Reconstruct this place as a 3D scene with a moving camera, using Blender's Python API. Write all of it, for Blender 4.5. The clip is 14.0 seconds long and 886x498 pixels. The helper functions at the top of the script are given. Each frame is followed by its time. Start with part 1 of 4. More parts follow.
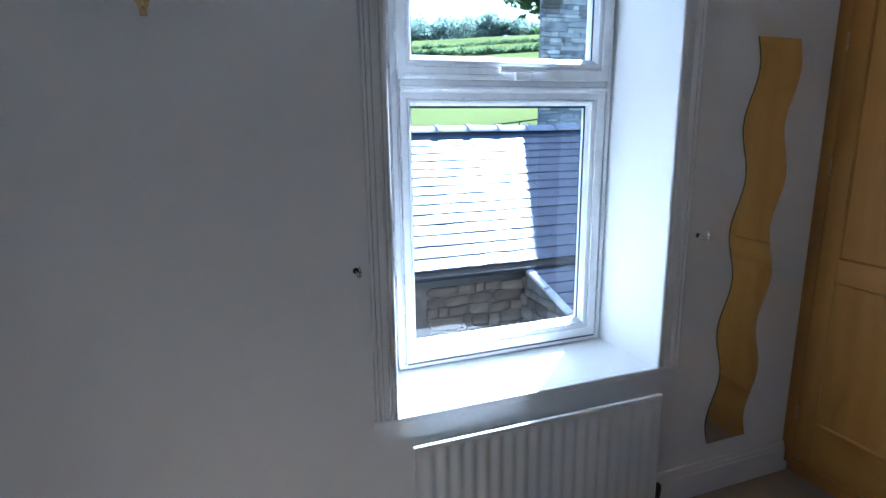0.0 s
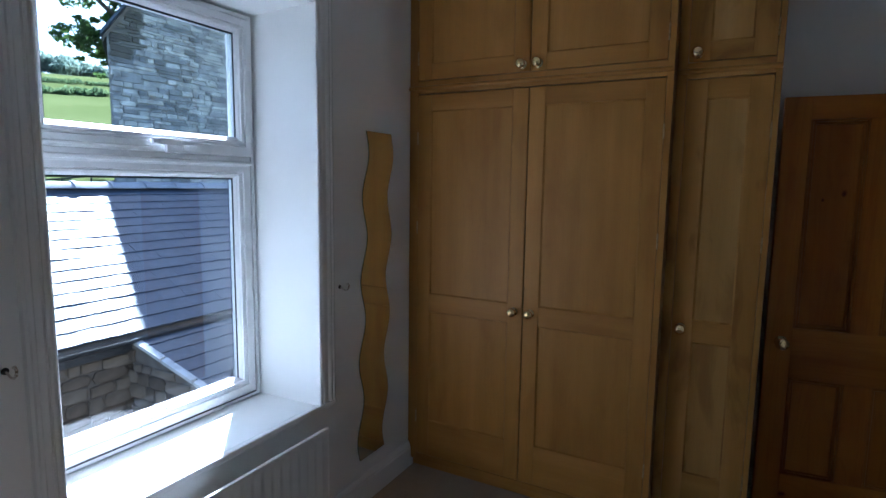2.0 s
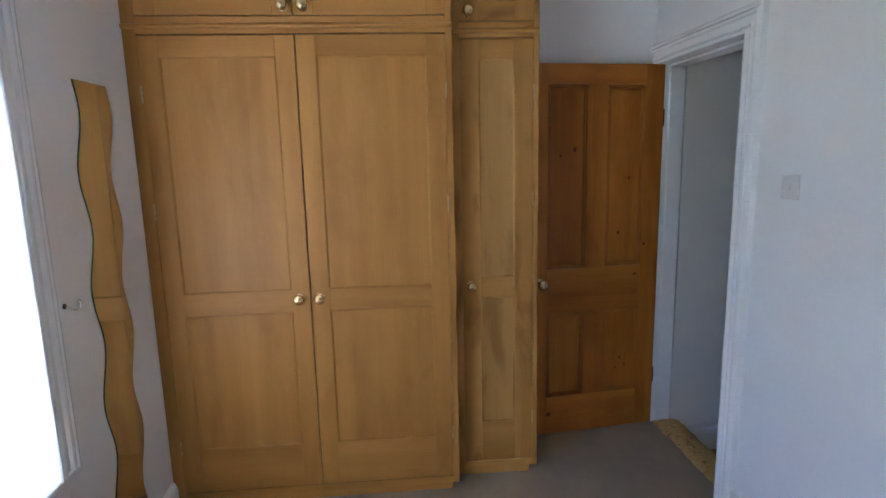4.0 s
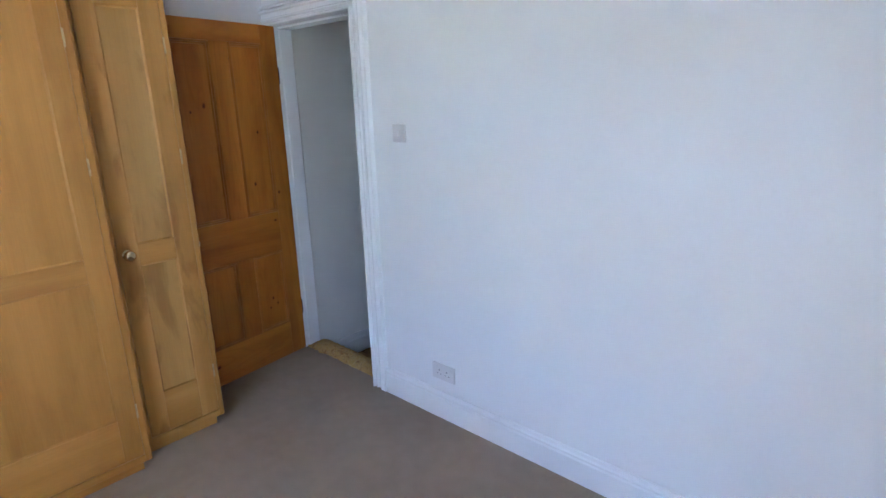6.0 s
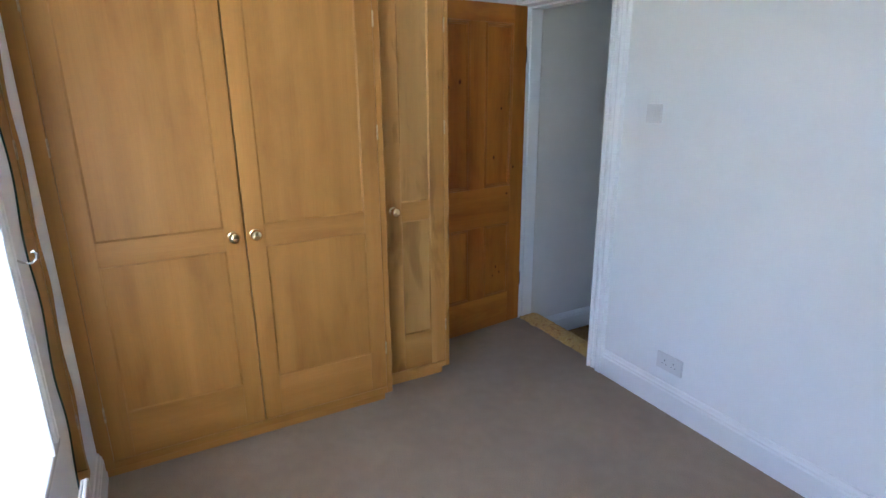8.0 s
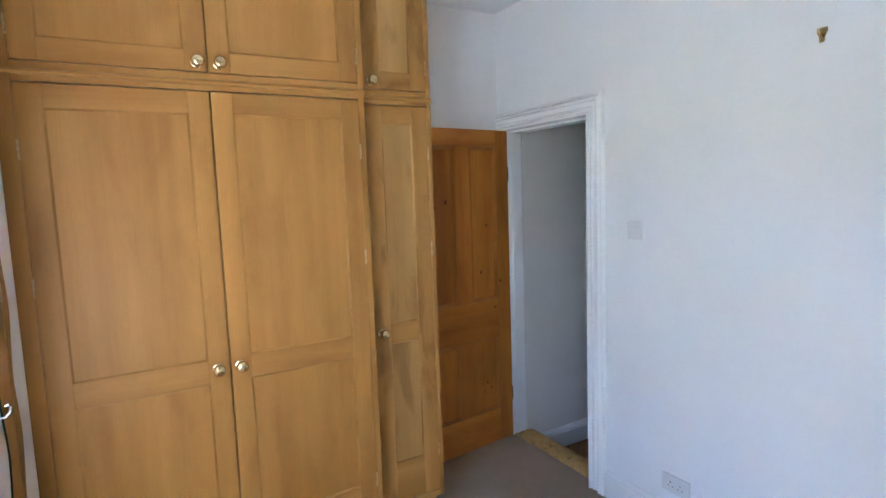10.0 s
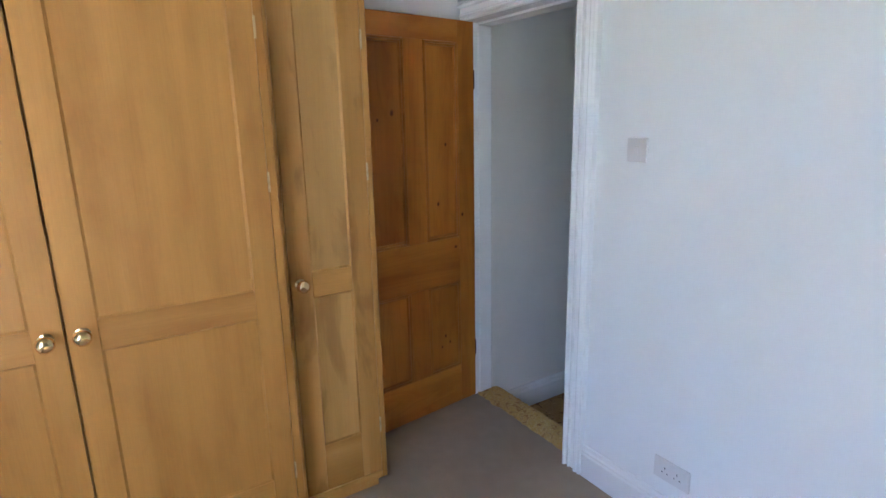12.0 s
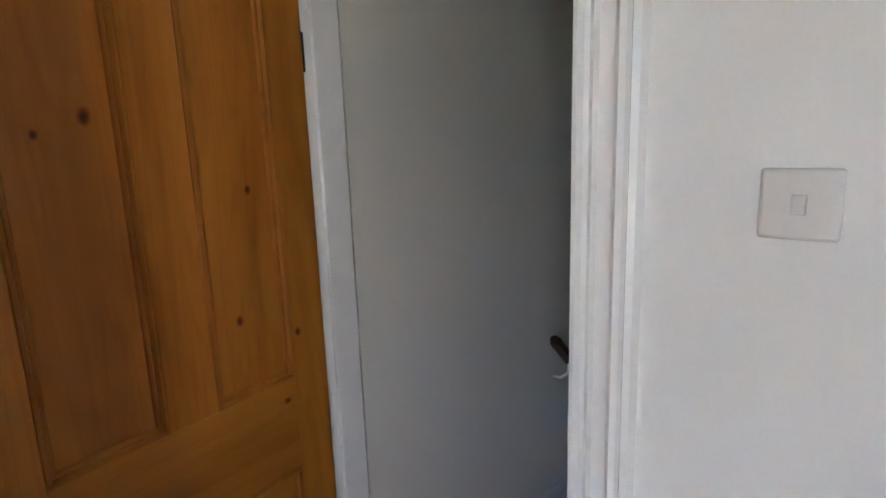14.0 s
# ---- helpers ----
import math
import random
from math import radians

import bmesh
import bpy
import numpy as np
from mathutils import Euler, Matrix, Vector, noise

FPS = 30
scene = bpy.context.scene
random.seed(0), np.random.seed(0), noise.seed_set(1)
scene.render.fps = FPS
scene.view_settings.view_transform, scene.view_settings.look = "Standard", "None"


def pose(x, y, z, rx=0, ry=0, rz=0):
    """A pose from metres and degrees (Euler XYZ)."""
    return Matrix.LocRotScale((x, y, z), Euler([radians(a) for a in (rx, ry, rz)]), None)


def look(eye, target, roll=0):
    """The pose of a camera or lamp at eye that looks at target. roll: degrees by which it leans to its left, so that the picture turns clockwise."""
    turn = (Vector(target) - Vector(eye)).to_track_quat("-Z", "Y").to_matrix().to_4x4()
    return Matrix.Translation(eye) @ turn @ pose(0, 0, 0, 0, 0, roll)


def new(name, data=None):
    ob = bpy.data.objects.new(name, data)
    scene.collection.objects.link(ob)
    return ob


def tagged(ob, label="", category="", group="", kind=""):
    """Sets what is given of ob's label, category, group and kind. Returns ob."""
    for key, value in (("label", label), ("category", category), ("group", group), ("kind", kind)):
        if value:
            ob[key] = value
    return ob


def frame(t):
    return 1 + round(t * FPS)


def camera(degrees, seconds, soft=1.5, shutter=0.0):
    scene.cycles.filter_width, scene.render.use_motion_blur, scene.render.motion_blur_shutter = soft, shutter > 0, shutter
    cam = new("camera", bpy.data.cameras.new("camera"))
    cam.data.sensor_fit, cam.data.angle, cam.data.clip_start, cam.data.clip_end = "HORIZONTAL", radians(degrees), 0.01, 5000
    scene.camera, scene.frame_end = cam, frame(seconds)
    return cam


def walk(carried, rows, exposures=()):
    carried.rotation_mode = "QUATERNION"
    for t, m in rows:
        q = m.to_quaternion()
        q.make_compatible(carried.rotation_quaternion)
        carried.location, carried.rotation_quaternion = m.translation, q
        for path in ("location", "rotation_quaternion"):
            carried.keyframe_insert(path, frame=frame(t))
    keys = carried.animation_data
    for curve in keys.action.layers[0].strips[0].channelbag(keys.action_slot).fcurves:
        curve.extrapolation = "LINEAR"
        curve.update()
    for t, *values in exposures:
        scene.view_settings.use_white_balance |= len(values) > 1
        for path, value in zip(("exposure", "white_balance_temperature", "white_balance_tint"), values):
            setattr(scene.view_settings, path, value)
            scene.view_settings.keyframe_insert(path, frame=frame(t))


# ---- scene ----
cam = camera(77.7, 14.0)
PATH = [
    (0, (0.102, 0.3, 1.509), (0.77, 2.135, 1.077), -0.8),
    (0.5, (0.0, 0.2, 1.514), (1.015, 1.892, 1.189), 0.3),
    (1, (-0.099, 0.175, 1.545), (1.187, 1.681, 1.262), 0.6),
    (1.5, (-0.204, 0.26, 1.578), (1.363, 1.485, 1.369), 0.5),
    (2, (-0.24, 0.302, 1.573), (1.508, 1.243, 1.335), 0.8),
    (2.2, (-0.21, 0.296, 1.554), (1.583, 1.152, 1.324), 0.6),
    (4.3, (-0.028, 0.855, 1.536), (1.925, 0.636, 1.167), -0.8),
    (4.5, (0.001, 0.863, 1.53), (1.944, 0.633, 1.115), 0.1),
    (5, (0.054, 0.997, 1.512), (1.782, 0.125, 1.009), -1.0),
    (5.5, (-0.009, 1.147, 1.535), (1.423, -0.157, 1.036), -1.1),
    (6, (-0.149, 1.247, 1.547), (1.159, -0.172, 1.023), -1.7),
    (6.5, (-0.199, 1.34, 1.516), (1.066, -0.114, 0.979), 0.3),
    (7, (-0.112, 1.424, 1.51), (1.275, 0.104, 0.932), -1.2),
    (7.5, (-0.071, 1.479, 1.511), (1.45, 0.306, 0.955), -0.7),
    (8, (-0.045, 1.514, 1.528), (1.645, 0.608, 0.961), -0.5),
    (8.5, (-0.028, 1.525, 1.529), (1.691, 0.684, 0.949), -0.6),
    (9, (-0.03, 1.515, 1.584), (1.727, 0.607, 1.285), -0.6),
    (9.2, (-0.036, 1.519, 1.619), (1.724, 0.589, 1.421), -0.4),
    (11.3, (0.194, 1.354, 1.578), (1.851, 0.279, 1.265), -1.4),
    (11.5, (0.275, 1.274, 1.534), (1.928, 0.194, 1.219), -0.3),
    (12, (0.478, 1.077, 1.523), (2.123, 0.037, 1.061), -1.2),
    (12.5, (0.809, 0.917, 1.508), (2.262, -0.388, 1.08), -2.9),
    (13, (1.064, 0.645, 1.472), (2.537, -0.643, 1.057), -2.6),
    (13.5, (1.313, 0.405, 1.469), (2.82, -0.819, 0.988), -1.4),
    (14, (1.642, 0.218, 1.489), (2.955, -1.24, 1.106), -1.9),
]
EXPOSURES = [
    (0, 3.52, 4500, 9), (0.5, 3.34, 4550, 9), (1, 3.22, 4600, 9), (1.5, 3.17, 4650, 10), (2, 3.07, 4650, 10), (4.3, 4.90, 4820, 14), (5, 5.22, 4790, 13), (5.5, 5.30, 4740, 13), (6.5, 5.05, 4610, 13),
    (7, 5.05, 4680, 13), (7.5, 5.10, 4750, 13), (8, 5.10, 4770, 12), (9, 5.28, 4820, 12), (11.5, 5.25, 4820, 13), (12.5, 5.25, 4890, 13), (13.5, 5.22, 5050, 14), (14, 5.12, 5550, 16),
]
walk(cam, [(t, look(eye, target, roll)) for t, eye, target, roll in PATH], EXPOSURES)
scene.cycles.diffuse_bounces, scene.cycles.max_bounces = 10, 16

# ---- light ----
SUN_AZ, SUN_EL = radians(46), radians(43)
world = bpy.data.worlds.new("world")
scene.world = world
world.use_nodes = True
wt = world.node_tree
wt.nodes.clear()
sky = wt.nodes.new("ShaderNodeTexSky")
sky.sky_type = "NISHITA"
sky.sun_disc = False
sky.sun_elevation, sky.sun_rotation = SUN_EL, SUN_AZ
sky.air_density, sky.dust_density = 1.0, 1.5
wbg = wt.nodes.new("ShaderNodeBackground")
wbg.inputs["Strength"].default_value = 0.054
wout = wt.nodes.new("ShaderNodeOutputWorld")
wt.links.new(sky.outputs["Color"], wbg.inputs["Color"])
wt.links.new(wbg.outputs["Background"], wout.inputs["Surface"])
sun = new("sun", bpy.data.lights.new("sun", "SUN"))
sun.data.energy, sun.data.angle, sun.data.color = 5.0, radians(0.5), (1.0, 0.95, 0.87)
sun.matrix_basis = look((0, 0, 20), (-math.sin(SUN_AZ) * math.cos(SUN_EL), -math.cos(SUN_AZ) * math.cos(SUN_EL), 20 - math.sin(SUN_EL)))


# ---- materials ----
def mat_new(name):
    m = bpy.data.materials.new(name)
    m.use_nodes = True
    nt = m.node_tree
    return m, nt, nt.nodes["Principled BSDF"]


def node(nt, kind, **sockets):
    n = nt.nodes.new(kind)
    for key, value in sockets.items():
        n.inputs[key.replace("_", " ")].default_value = value
    return n


def coords(nt, scale=(1, 1, 1), kind="Object"):
    tc = nt.nodes.new("ShaderNodeTexCoord")
    mp = nt.nodes.new("ShaderNodeMapping")
    mp.inputs["Scale"].default_value = scale
    nt.links.new(tc.outputs[kind], mp.inputs["Vector"])
    return mp.outputs["Vector"]


def ramp(nt, fac, stops):
    r = nt.nodes.new("ShaderNodeValToRGB")
    while len(r.color_ramp.elements) < len(stops):
        r.color_ramp.elements.new(0.5)
    for e, (p, c) in zip(r.color_ramp.elements, stops):
        e.position, e.color = p, (*c, 1)
    nt.links.new(fac, r.inputs["Fac"])
    return r.outputs["Color"]


def mixc(nt, fac, a, b, mode="MIX"):
    m = nt.nodes.new("ShaderNodeMix")
    m.data_type, m.blend_type = "RGBA", mode
    for sock, v in ((m.inputs[0], fac), (m.inputs[6], a), (m.inputs[7], b)):
        if hasattr(v, "is_linked"):
            nt.links.new(v, sock)
        else:
            sock.default_value = v if not isinstance(v, tuple) else (*v, 1)
    return m.outputs[2]


def bump(nt, bs, height, strength, distance):
    b = nt.nodes.new("ShaderNodeBump")
    b.inputs["Strength"].default_value, b.inputs["Distance"].default_value = strength, distance
    nt.links.new(height, b.inputs["Height"])
    nt.links.new(b.outputs["Normal"], bs.inputs["Normal"])
    return b


def paint(name, colour, rough, grain=260.0, strength=0.25, patch=0.035, large=0.0):
    m, nt, bs = mat_new(name)
    v = coords(nt)
    fine = node(nt, "ShaderNodeTexNoise", Scale=grain, Detail=3.0)
    big = node(nt, "ShaderNodeTexNoise", Scale=1.7, Detail=4.0)
    mid = node(nt, "ShaderNodeTexNoise", Scale=9.0, Detail=5.0)
    for n in (fine, big, mid):
        nt.links.new(v, n.inputs["Vector"])
    lo = tuple(c * (1 - patch) for c in colour)
    hi = tuple(min(1, c * (1 + patch)) for c in colour)
    c1 = ramp(nt, big.outputs["Fac"], ((0.3, lo), (0.7, hi)))
    c2 = ramp(nt, mid.outputs["Fac"], ((0.35, (0.985, 0.985, 0.983)), (0.65, (1, 1, 1))))
    nt.links.new(mixc(nt, 1.0, c1, c2, "MULTIPLY"), bs.inputs["Base Color"])
    bs.inputs["Roughness"].default_value = rough
    nt.links.new(ramp(nt, mid.outputs["Fac"], ((0.3, (rough * 0.85,) * 3), (0.7, (min(1, rough * 1.1),) * 3))), bs.inputs["Roughness"])
    add = nt.nodes.new("ShaderNodeMath")
    add.operation = "MULTIPLY_ADD"
    add.inputs[1].default_value = large
    nt.links.new(big.outputs["Fac"], add.inputs[0])
    nt.links.new(fine.outputs["Fac"], add.inputs[2])
    bump(nt, bs, add.outputs[0], strength, 0.0015)
    return m


def wood(name, dark, mid, light, along, rough=0.42, figure=1.0, knots=(), coat=0.0, grain=0.5, stain=0.74):
    """Sawn timber: grain lines drawn out along one axis, cathedral figure, per-piece tint."""
    m, nt, bs = mat_new(name)
    info = nt.nodes.new("ShaderNodeObjectInfo")
    tc = nt.nodes.new("ShaderNodeTexCoord")
    shift = nt.nodes.new("ShaderNodeVectorMath")
    shift.operation = "SCALE"
    shift.inputs[0].default_value = (7.3, 5.1, 3.7)
    nt.links.new(info.outputs["Random"], shift.inputs["Scale"])
    addv = nt.nodes.new("ShaderNodeVectorMath")
    addv.operation = "ADD"
    nt.links.new(tc.outputs["Object"], addv.inputs[0])
    nt.links.new(shift.outputs[0], addv.inputs[1])
    def stretched(across, down):
        mp = nt.nodes.new("ShaderNodeMapping")
        mp.inputs["Scale"].default_value = tuple(down if i == along else across for i in range(3))
        nt.links.new(addv.outputs[0], mp.inputs["Vector"])
        return mp.outputs["Vector"]
    fig = node(nt, "ShaderNodeTexNoise", Scale=1.0, Detail=3.0, Distortion=0.6)
    nt.links.new(stretched(7.0, 0.7), fig.inputs["Vector"])
    rings = nt.nodes.new("ShaderNodeMath")
    rings.operation = "MULTIPLY"
    rings.inputs[1].default_value = 11.0
    nt.links.new(fig.outputs["Fac"], rings.inputs[0])
    saw = nt.nodes.new("ShaderNodeMath")
    saw.operation = "FRACT"
    nt.links.new(rings.outputs[0], saw.inputs[0])
    fine = node(nt, "ShaderNodeTexNoise", Scale=1.0, Detail=6.0, Roughness=0.65)
    nt.links.new(stretched(190.0, 5.0), fine.inputs["Vector"])
    board = node(nt, "ShaderNodeTexNoise", Scale=1.0, Detail=2.0)
    nt.links.new(stretched(9.0, 0.25), board.inputs["Vector"])
    cloud = node(nt, "ShaderNodeTexNoise", Scale=1.0, Detail=5.0, Distortion=0.4)
    nt.links.new(stretched(7.0, 2.2), cloud.inputs["Vector"])
    col = ramp(nt, board.outputs["Fac"], ((0.28, dark), (0.5, mid), (0.72, light)))
    ringc = ramp(nt, saw.outputs[0], ((0.0, (0.80, 0.74, 0.66)), (0.25, (1, 1, 1)), (0.85, (1, 1, 1)), (1.0, (0.80, 0.74, 0.66))))
    col = mixc(nt, 0.55 * figure, col, ringc, "MULTIPLY")
    finec = ramp(nt, fine.outputs["Fac"], ((0.3, (0.84, 0.79, 0.72)), (0.58, (1, 1, 1))))
    col = mixc(nt, grain, col, finec, "MULTIPLY")
    cloudc = ramp(nt, cloud.outputs["Fac"], ((0.32, (stain + 0.06, stain, stain - 0.07)), (0.5, (0.98, 0.965, 0.95)), (0.66, (1.05, 1.03, 1.0))) if stain > 0.7 else ((0.36, (stain + 0.05, stain, stain - 0.05)), (0.425, (0.86, 0.84, 0.81)), (0.45, (0.99, 0.98, 0.97)), (0.66, (1.06, 1.05, 1.03))))
    col = mixc(nt, 0.85, col, cloudc, "MULTIPLY")
    tint = ramp(nt, info.outputs["Random"], ((0.0, (0.89, 0.865, 0.83)), (0.35, (0.97, 0.95, 0.92)), (1.0, (1.06, 1.04, 1.01))))
    col = mixc(nt, 1.0, col, tint, "MULTIPLY")
    for place, size in knots:
        dv = nt.nodes.new("ShaderNodeVectorMath")
        dv.operation = "SUBTRACT"
        nt.links.new(tc.outputs["Object"], dv.inputs[0])
        dv.inputs[1].default_value = place
        sq = nt.nodes.new("ShaderNodeVectorMath")
        sq.operation = "MULTIPLY"
        nt.links.new(dv.outputs[0], sq.inputs[0])
        sq.inputs[1].default_value = tuple((0.75 if i == along else 1.0) / size * (0.0 if i == 0 else 1.0) for i in range(3))
        wob = node(nt, "ShaderNodeTexNoise", Scale=60.0, Detail=2.0)
        nt.links.new(tc.outputs["Object"], wob.inputs["Vector"])
        ln = nt.nodes.new("ShaderNodeVectorMath")
        ln.operation = "LENGTH"
        nt.links.new(sq.outputs[0], ln.inputs[0])
        jig = nt.nodes.new("ShaderNodeMath")
        jig.operation = "MULTIPLY_ADD"
        jig.inputs[1].default_value = 0.5
        nt.links.new(wob.outputs["Fac"], jig.inputs[0])
        nt.links.new(ln.outputs["Value"], jig.inputs[2])
        kc = ramp(nt, jig.outputs[0], ((0.35, (0.20, 0.12, 0.08)), (0.62, (0.42, 0.30, 0.22)), (0.80, (0.80, 0.72, 0.64)), (1.0, (1, 1, 1))))
        col = mixc(nt, 1.0, col, kc, "MULTIPLY")
    nt.links.new(col, bs.inputs["Base Color"])
    nt.links.new(ramp(nt, fine.outputs["Fac"], ((0.3, (rough + 0.12,) * 3), (0.7, (rough - 0.06,) * 3))), bs.inputs["Roughness"])
    bs.inputs["Coat Weight"].default_value, bs.inputs["Coat Roughness"].default_value = coat, 0.35
    bs.inputs["Specular IOR Level"].default_value = 0.22
    bump(nt, bs, fine.outputs["Fac"], 0.30 * grain, 0.0010)
    return m


def metal(name, colour, rough):
    m, nt, bs = mat_new(name)
    v = coords(nt)
    n = node(nt, "ShaderNodeTexNoise", Scale=90.0, Detail=4.0)
    nt.links.new(v, n.inputs["Vector"])
    nt.links.new(ramp(nt, n.outputs["Fac"], ((0.3, tuple(c * 0.8 for c in colour)), (0.6, colour))), bs.inputs["Base Color"])
    nt.links.new(ramp(nt, n.outputs["Fac"], ((0.3, (rough * 1.7,) * 3), (0.65, (rough,) * 3))), bs.inputs["Roughness"])
    bs.inputs["Metallic"].default_value = 1.0
    return m


def carpet(name, base, low, tuft=420.0, patches=0.10):
    m, nt, bs = mat_new(name)
    v = coords(nt)
    tuftn = node(nt, "ShaderNodeTexNoise", Scale=tuft, Detail=2.0)
    loop = node(nt, "ShaderNodeTexVoronoi", Scale=tuft * 0.7)
    wear = node(nt, "ShaderNodeTexNoise", Scale=2.2, Detail=5.0)
    nap = node(nt, "ShaderNodeTexNoise", Scale=14.0, Detail=3.0)
    for n in (tuftn, loop, wear, nap):
        nt.links.new(v, n.inputs["Vector"])
    c = ramp(nt, tuftn.outputs["Fac"], ((0.3, low), (0.7, base)))
    w = ramp(nt, wear.outputs["Fac"], ((0.3, (1 - patches,) * 3), (0.7, (1 + patches * 0.4,) * 3)))
    k = ramp(nt, nap.outputs["Fac"], ((0.35, (0.92, 0.92, 0.91)), (0.65, (1, 1, 1))))
    c = mixc(nt, 1.0, c, w, "MULTIPLY")
    nt.links.new(mixc(nt, 1.0, c, k, "MULTIPLY"), bs.inputs["Base Color"])
    bs.inputs["Roughness"].default_value = 0.95
    bump(nt, bs, loop.outputs["Distance"], 0.7, 0.004)
    return m


def patterned_carpet(name, ground, leaf, dark):
    m, nt, bs = mat_new(name)
    v = coords(nt)
    swirl = node(nt, "ShaderNodeTexNoise", Scale=17.0, Detail=3.0, Distortion=2.2)
    spots = node(nt, "ShaderNodeTexVoronoi", Scale=13.0)
    fuzz = node(nt, "ShaderNodeTexNoise", Scale=380.0)
    for n in (swirl, spots, fuzz):
        nt.links.new(v, n.inputs["Vector"])
    c = ramp(nt, swirl.outputs["Fac"], ((0.38, dark), (0.46, leaf), (0.52, ground), (0.60, ground), (0.66, leaf)))
    s = ramp(nt, spots.outputs["Distance"], ((0.12, (0.45, 0.25, 0.14)), (0.22, (1, 1, 1))))
    c = mixc(nt, 0.7, c, s, "MULTIPLY")
    f = ramp(nt, fuzz.outputs["Fac"], ((0.3, (0.72,) * 3), (0.65, (1,) * 3)))
    nt.links.new(mixc(nt, 1.0, c, f, "MULTIPLY"), bs.inputs["Base Color"])
    bs.inputs["Roughness"].default_value = 0.95
    bump(nt, bs, fuzz.outputs["Fac"], 0.7, 0.004)
    return m


def masonry(name, stops, rough=0.9, scale=5.0, relief=0.012, tint=0.25, shine=0.2):
    """Stone or slate: tone from piece to piece, blotches, lichen specks, relief."""
    m, nt, bs = mat_new(name)
    v = coords(nt)
    info = nt.nodes.new("ShaderNodeObjectInfo")
    geo = nt.nodes.new("ShaderNodeNewGeometry")
    both = nt.nodes.new("ShaderNodeMath")
    both.operation = "ADD"
    nt.links.new(info.outputs["Random"], both.inputs[0])
    nt.links.new(geo.outputs["Random Per Island"], both.inputs[1])
    fr = nt.nodes.new("ShaderNodeMath")
    fr.operation = "FRACT"
    nt.links.new(both.outputs[0], fr.inputs[0])
    blot = node(nt, "ShaderNodeTexNoise", Scale=scale, Detail=7.0, Roughness=0.65)
    lich = node(nt, "ShaderNodeTexNoise", Scale=scale * 1.7, Detail=8.0, Roughness=0.75)
    for n in (blot, lich):
        nt.links.new(v, n.inputs["Vector"])
    c = ramp(nt, fr.outputs[0], stops)
    b = ramp(nt, blot.outputs["Fac"], ((0.3, (1 - tint * 1.4,) * 3), (0.7, (1 + tint * 0.5,) * 3)))
    c = mixc(nt, 1.0, c, b, "MULTIPLY")
    l = ramp(nt, lich.outputs["Fac"], ((0.62, (0, 0, 0)), (0.80, (0.7, 0.7, 0.7))))
    c = mixc(nt, l, c, tuple(min(1, x * 1.7) for x in stops[-1][1]))
    nt.links.new(c, bs.inputs["Base Color"])
    bs.inputs["Roughness"].default_value = rough
    bs.inputs["Specular IOR Level"].default_value = shine
    bump(nt, bs, blot.outputs["Fac"], 0.6, relief)
    return m


def foliage(name, dark, light, scale=0.6, gloss=0.04, thin=True):
    m, nt, bs = mat_new(name)
    v = coords(nt)
    geo = nt.nodes.new("ShaderNodeNewGeometry")
    n = node(nt, "ShaderNodeTexNoise", Scale=scale, Detail=5.0)
    nt.links.new(v, n.inputs["Vector"])
    c = ramp(nt, n.outputs["Fac"], ((0.3, dark), (0.7, light)))
    t = ramp(nt, geo.outputs["Random Per Island"], ((0.0, (0.7, 0.75, 0.65)), (1.0, (1.15, 1.1, 1.0))))
    nt.links.new(mixc(nt, 1.0, c, t, "MULTIPLY"), bs.inputs["Base Color"])
    bs.inputs["Roughness"].default_value = 0.95
    bs.inputs["Specular IOR Level"].default_value = gloss
    if thin:
        tl = nt.nodes.new("ShaderNodeBsdfTranslucent")
        nt.links.new(bs.inputs["Base Color"].links[0].from_socket, tl.inputs["Color"])
        mx = node(nt, "ShaderNodeMixShader", Fac=0.5)
        nt.links.new(bs.outputs[0], mx.inputs[1])
        nt.links.new(tl.outputs[0], mx.inputs[2])
        nt.links.new(mx.outputs[0], nt.nodes["Material Output"].inputs["Surface"])
    return m


def glass_mat():
    m = bpy.data.materials.new("window_glass")
    m.use_nodes = True
    nt = m.node_tree
    nt.nodes.clear()
    out = nt.nodes.new("ShaderNodeOutputMaterial")
    tr = node(nt, "ShaderNodeBsdfTransparent", Color=(0.93, 0.95, 0.95, 1))
    gl = node(nt, "ShaderNodeBsdfGlossy", Roughness=0.0)
    fr = node(nt, "ShaderNodeFresnel", IOR=1.45)
    mx = nt.nodes.new("ShaderNodeMixShader")
    nt.links.new(fr.outputs["Fac"], mx.inputs["Fac"])
    nt.links.new(tr.outputs[0], mx.inputs[1])
    nt.links.new(gl.outputs[0], mx.inputs[2])
    nt.links.new(mx.outputs[0], out.inputs["Surface"])
    return m


HALLW = paint("hall_paint", (0.68, 0.655, 0.60), 0.85, strength=0.16, patch=0.02, large=0.25)
WALL = paint("wall_paint", (0.765, 0.765, 0.752), 0.85, strength=0.16, patch=0.015, large=0.25)
CEIL = paint("ceiling_paint", (0.79, 0.79, 0.78), 0.9)
GLOSS = paint("woodwork_gloss", (0.80, 0.80, 0.79), 0.24, grain=90.0, strength=0.012, patch=0.02)
UPVC = paint("window_plastic", (0.70, 0.71, 0.72), 0.28, grain=60.0, strength=0.03, patch=0.015)
RADW = paint("radiator_enamel", (0.80, 0.80, 0.79), 0.35, grain=150.0, strength=0.06, patch=0.02)
PLATE = paint("switch_plastic", (0.66, 0.65, 0.63), 0.4, grain=200.0, strength=0.02, patch=0.02)
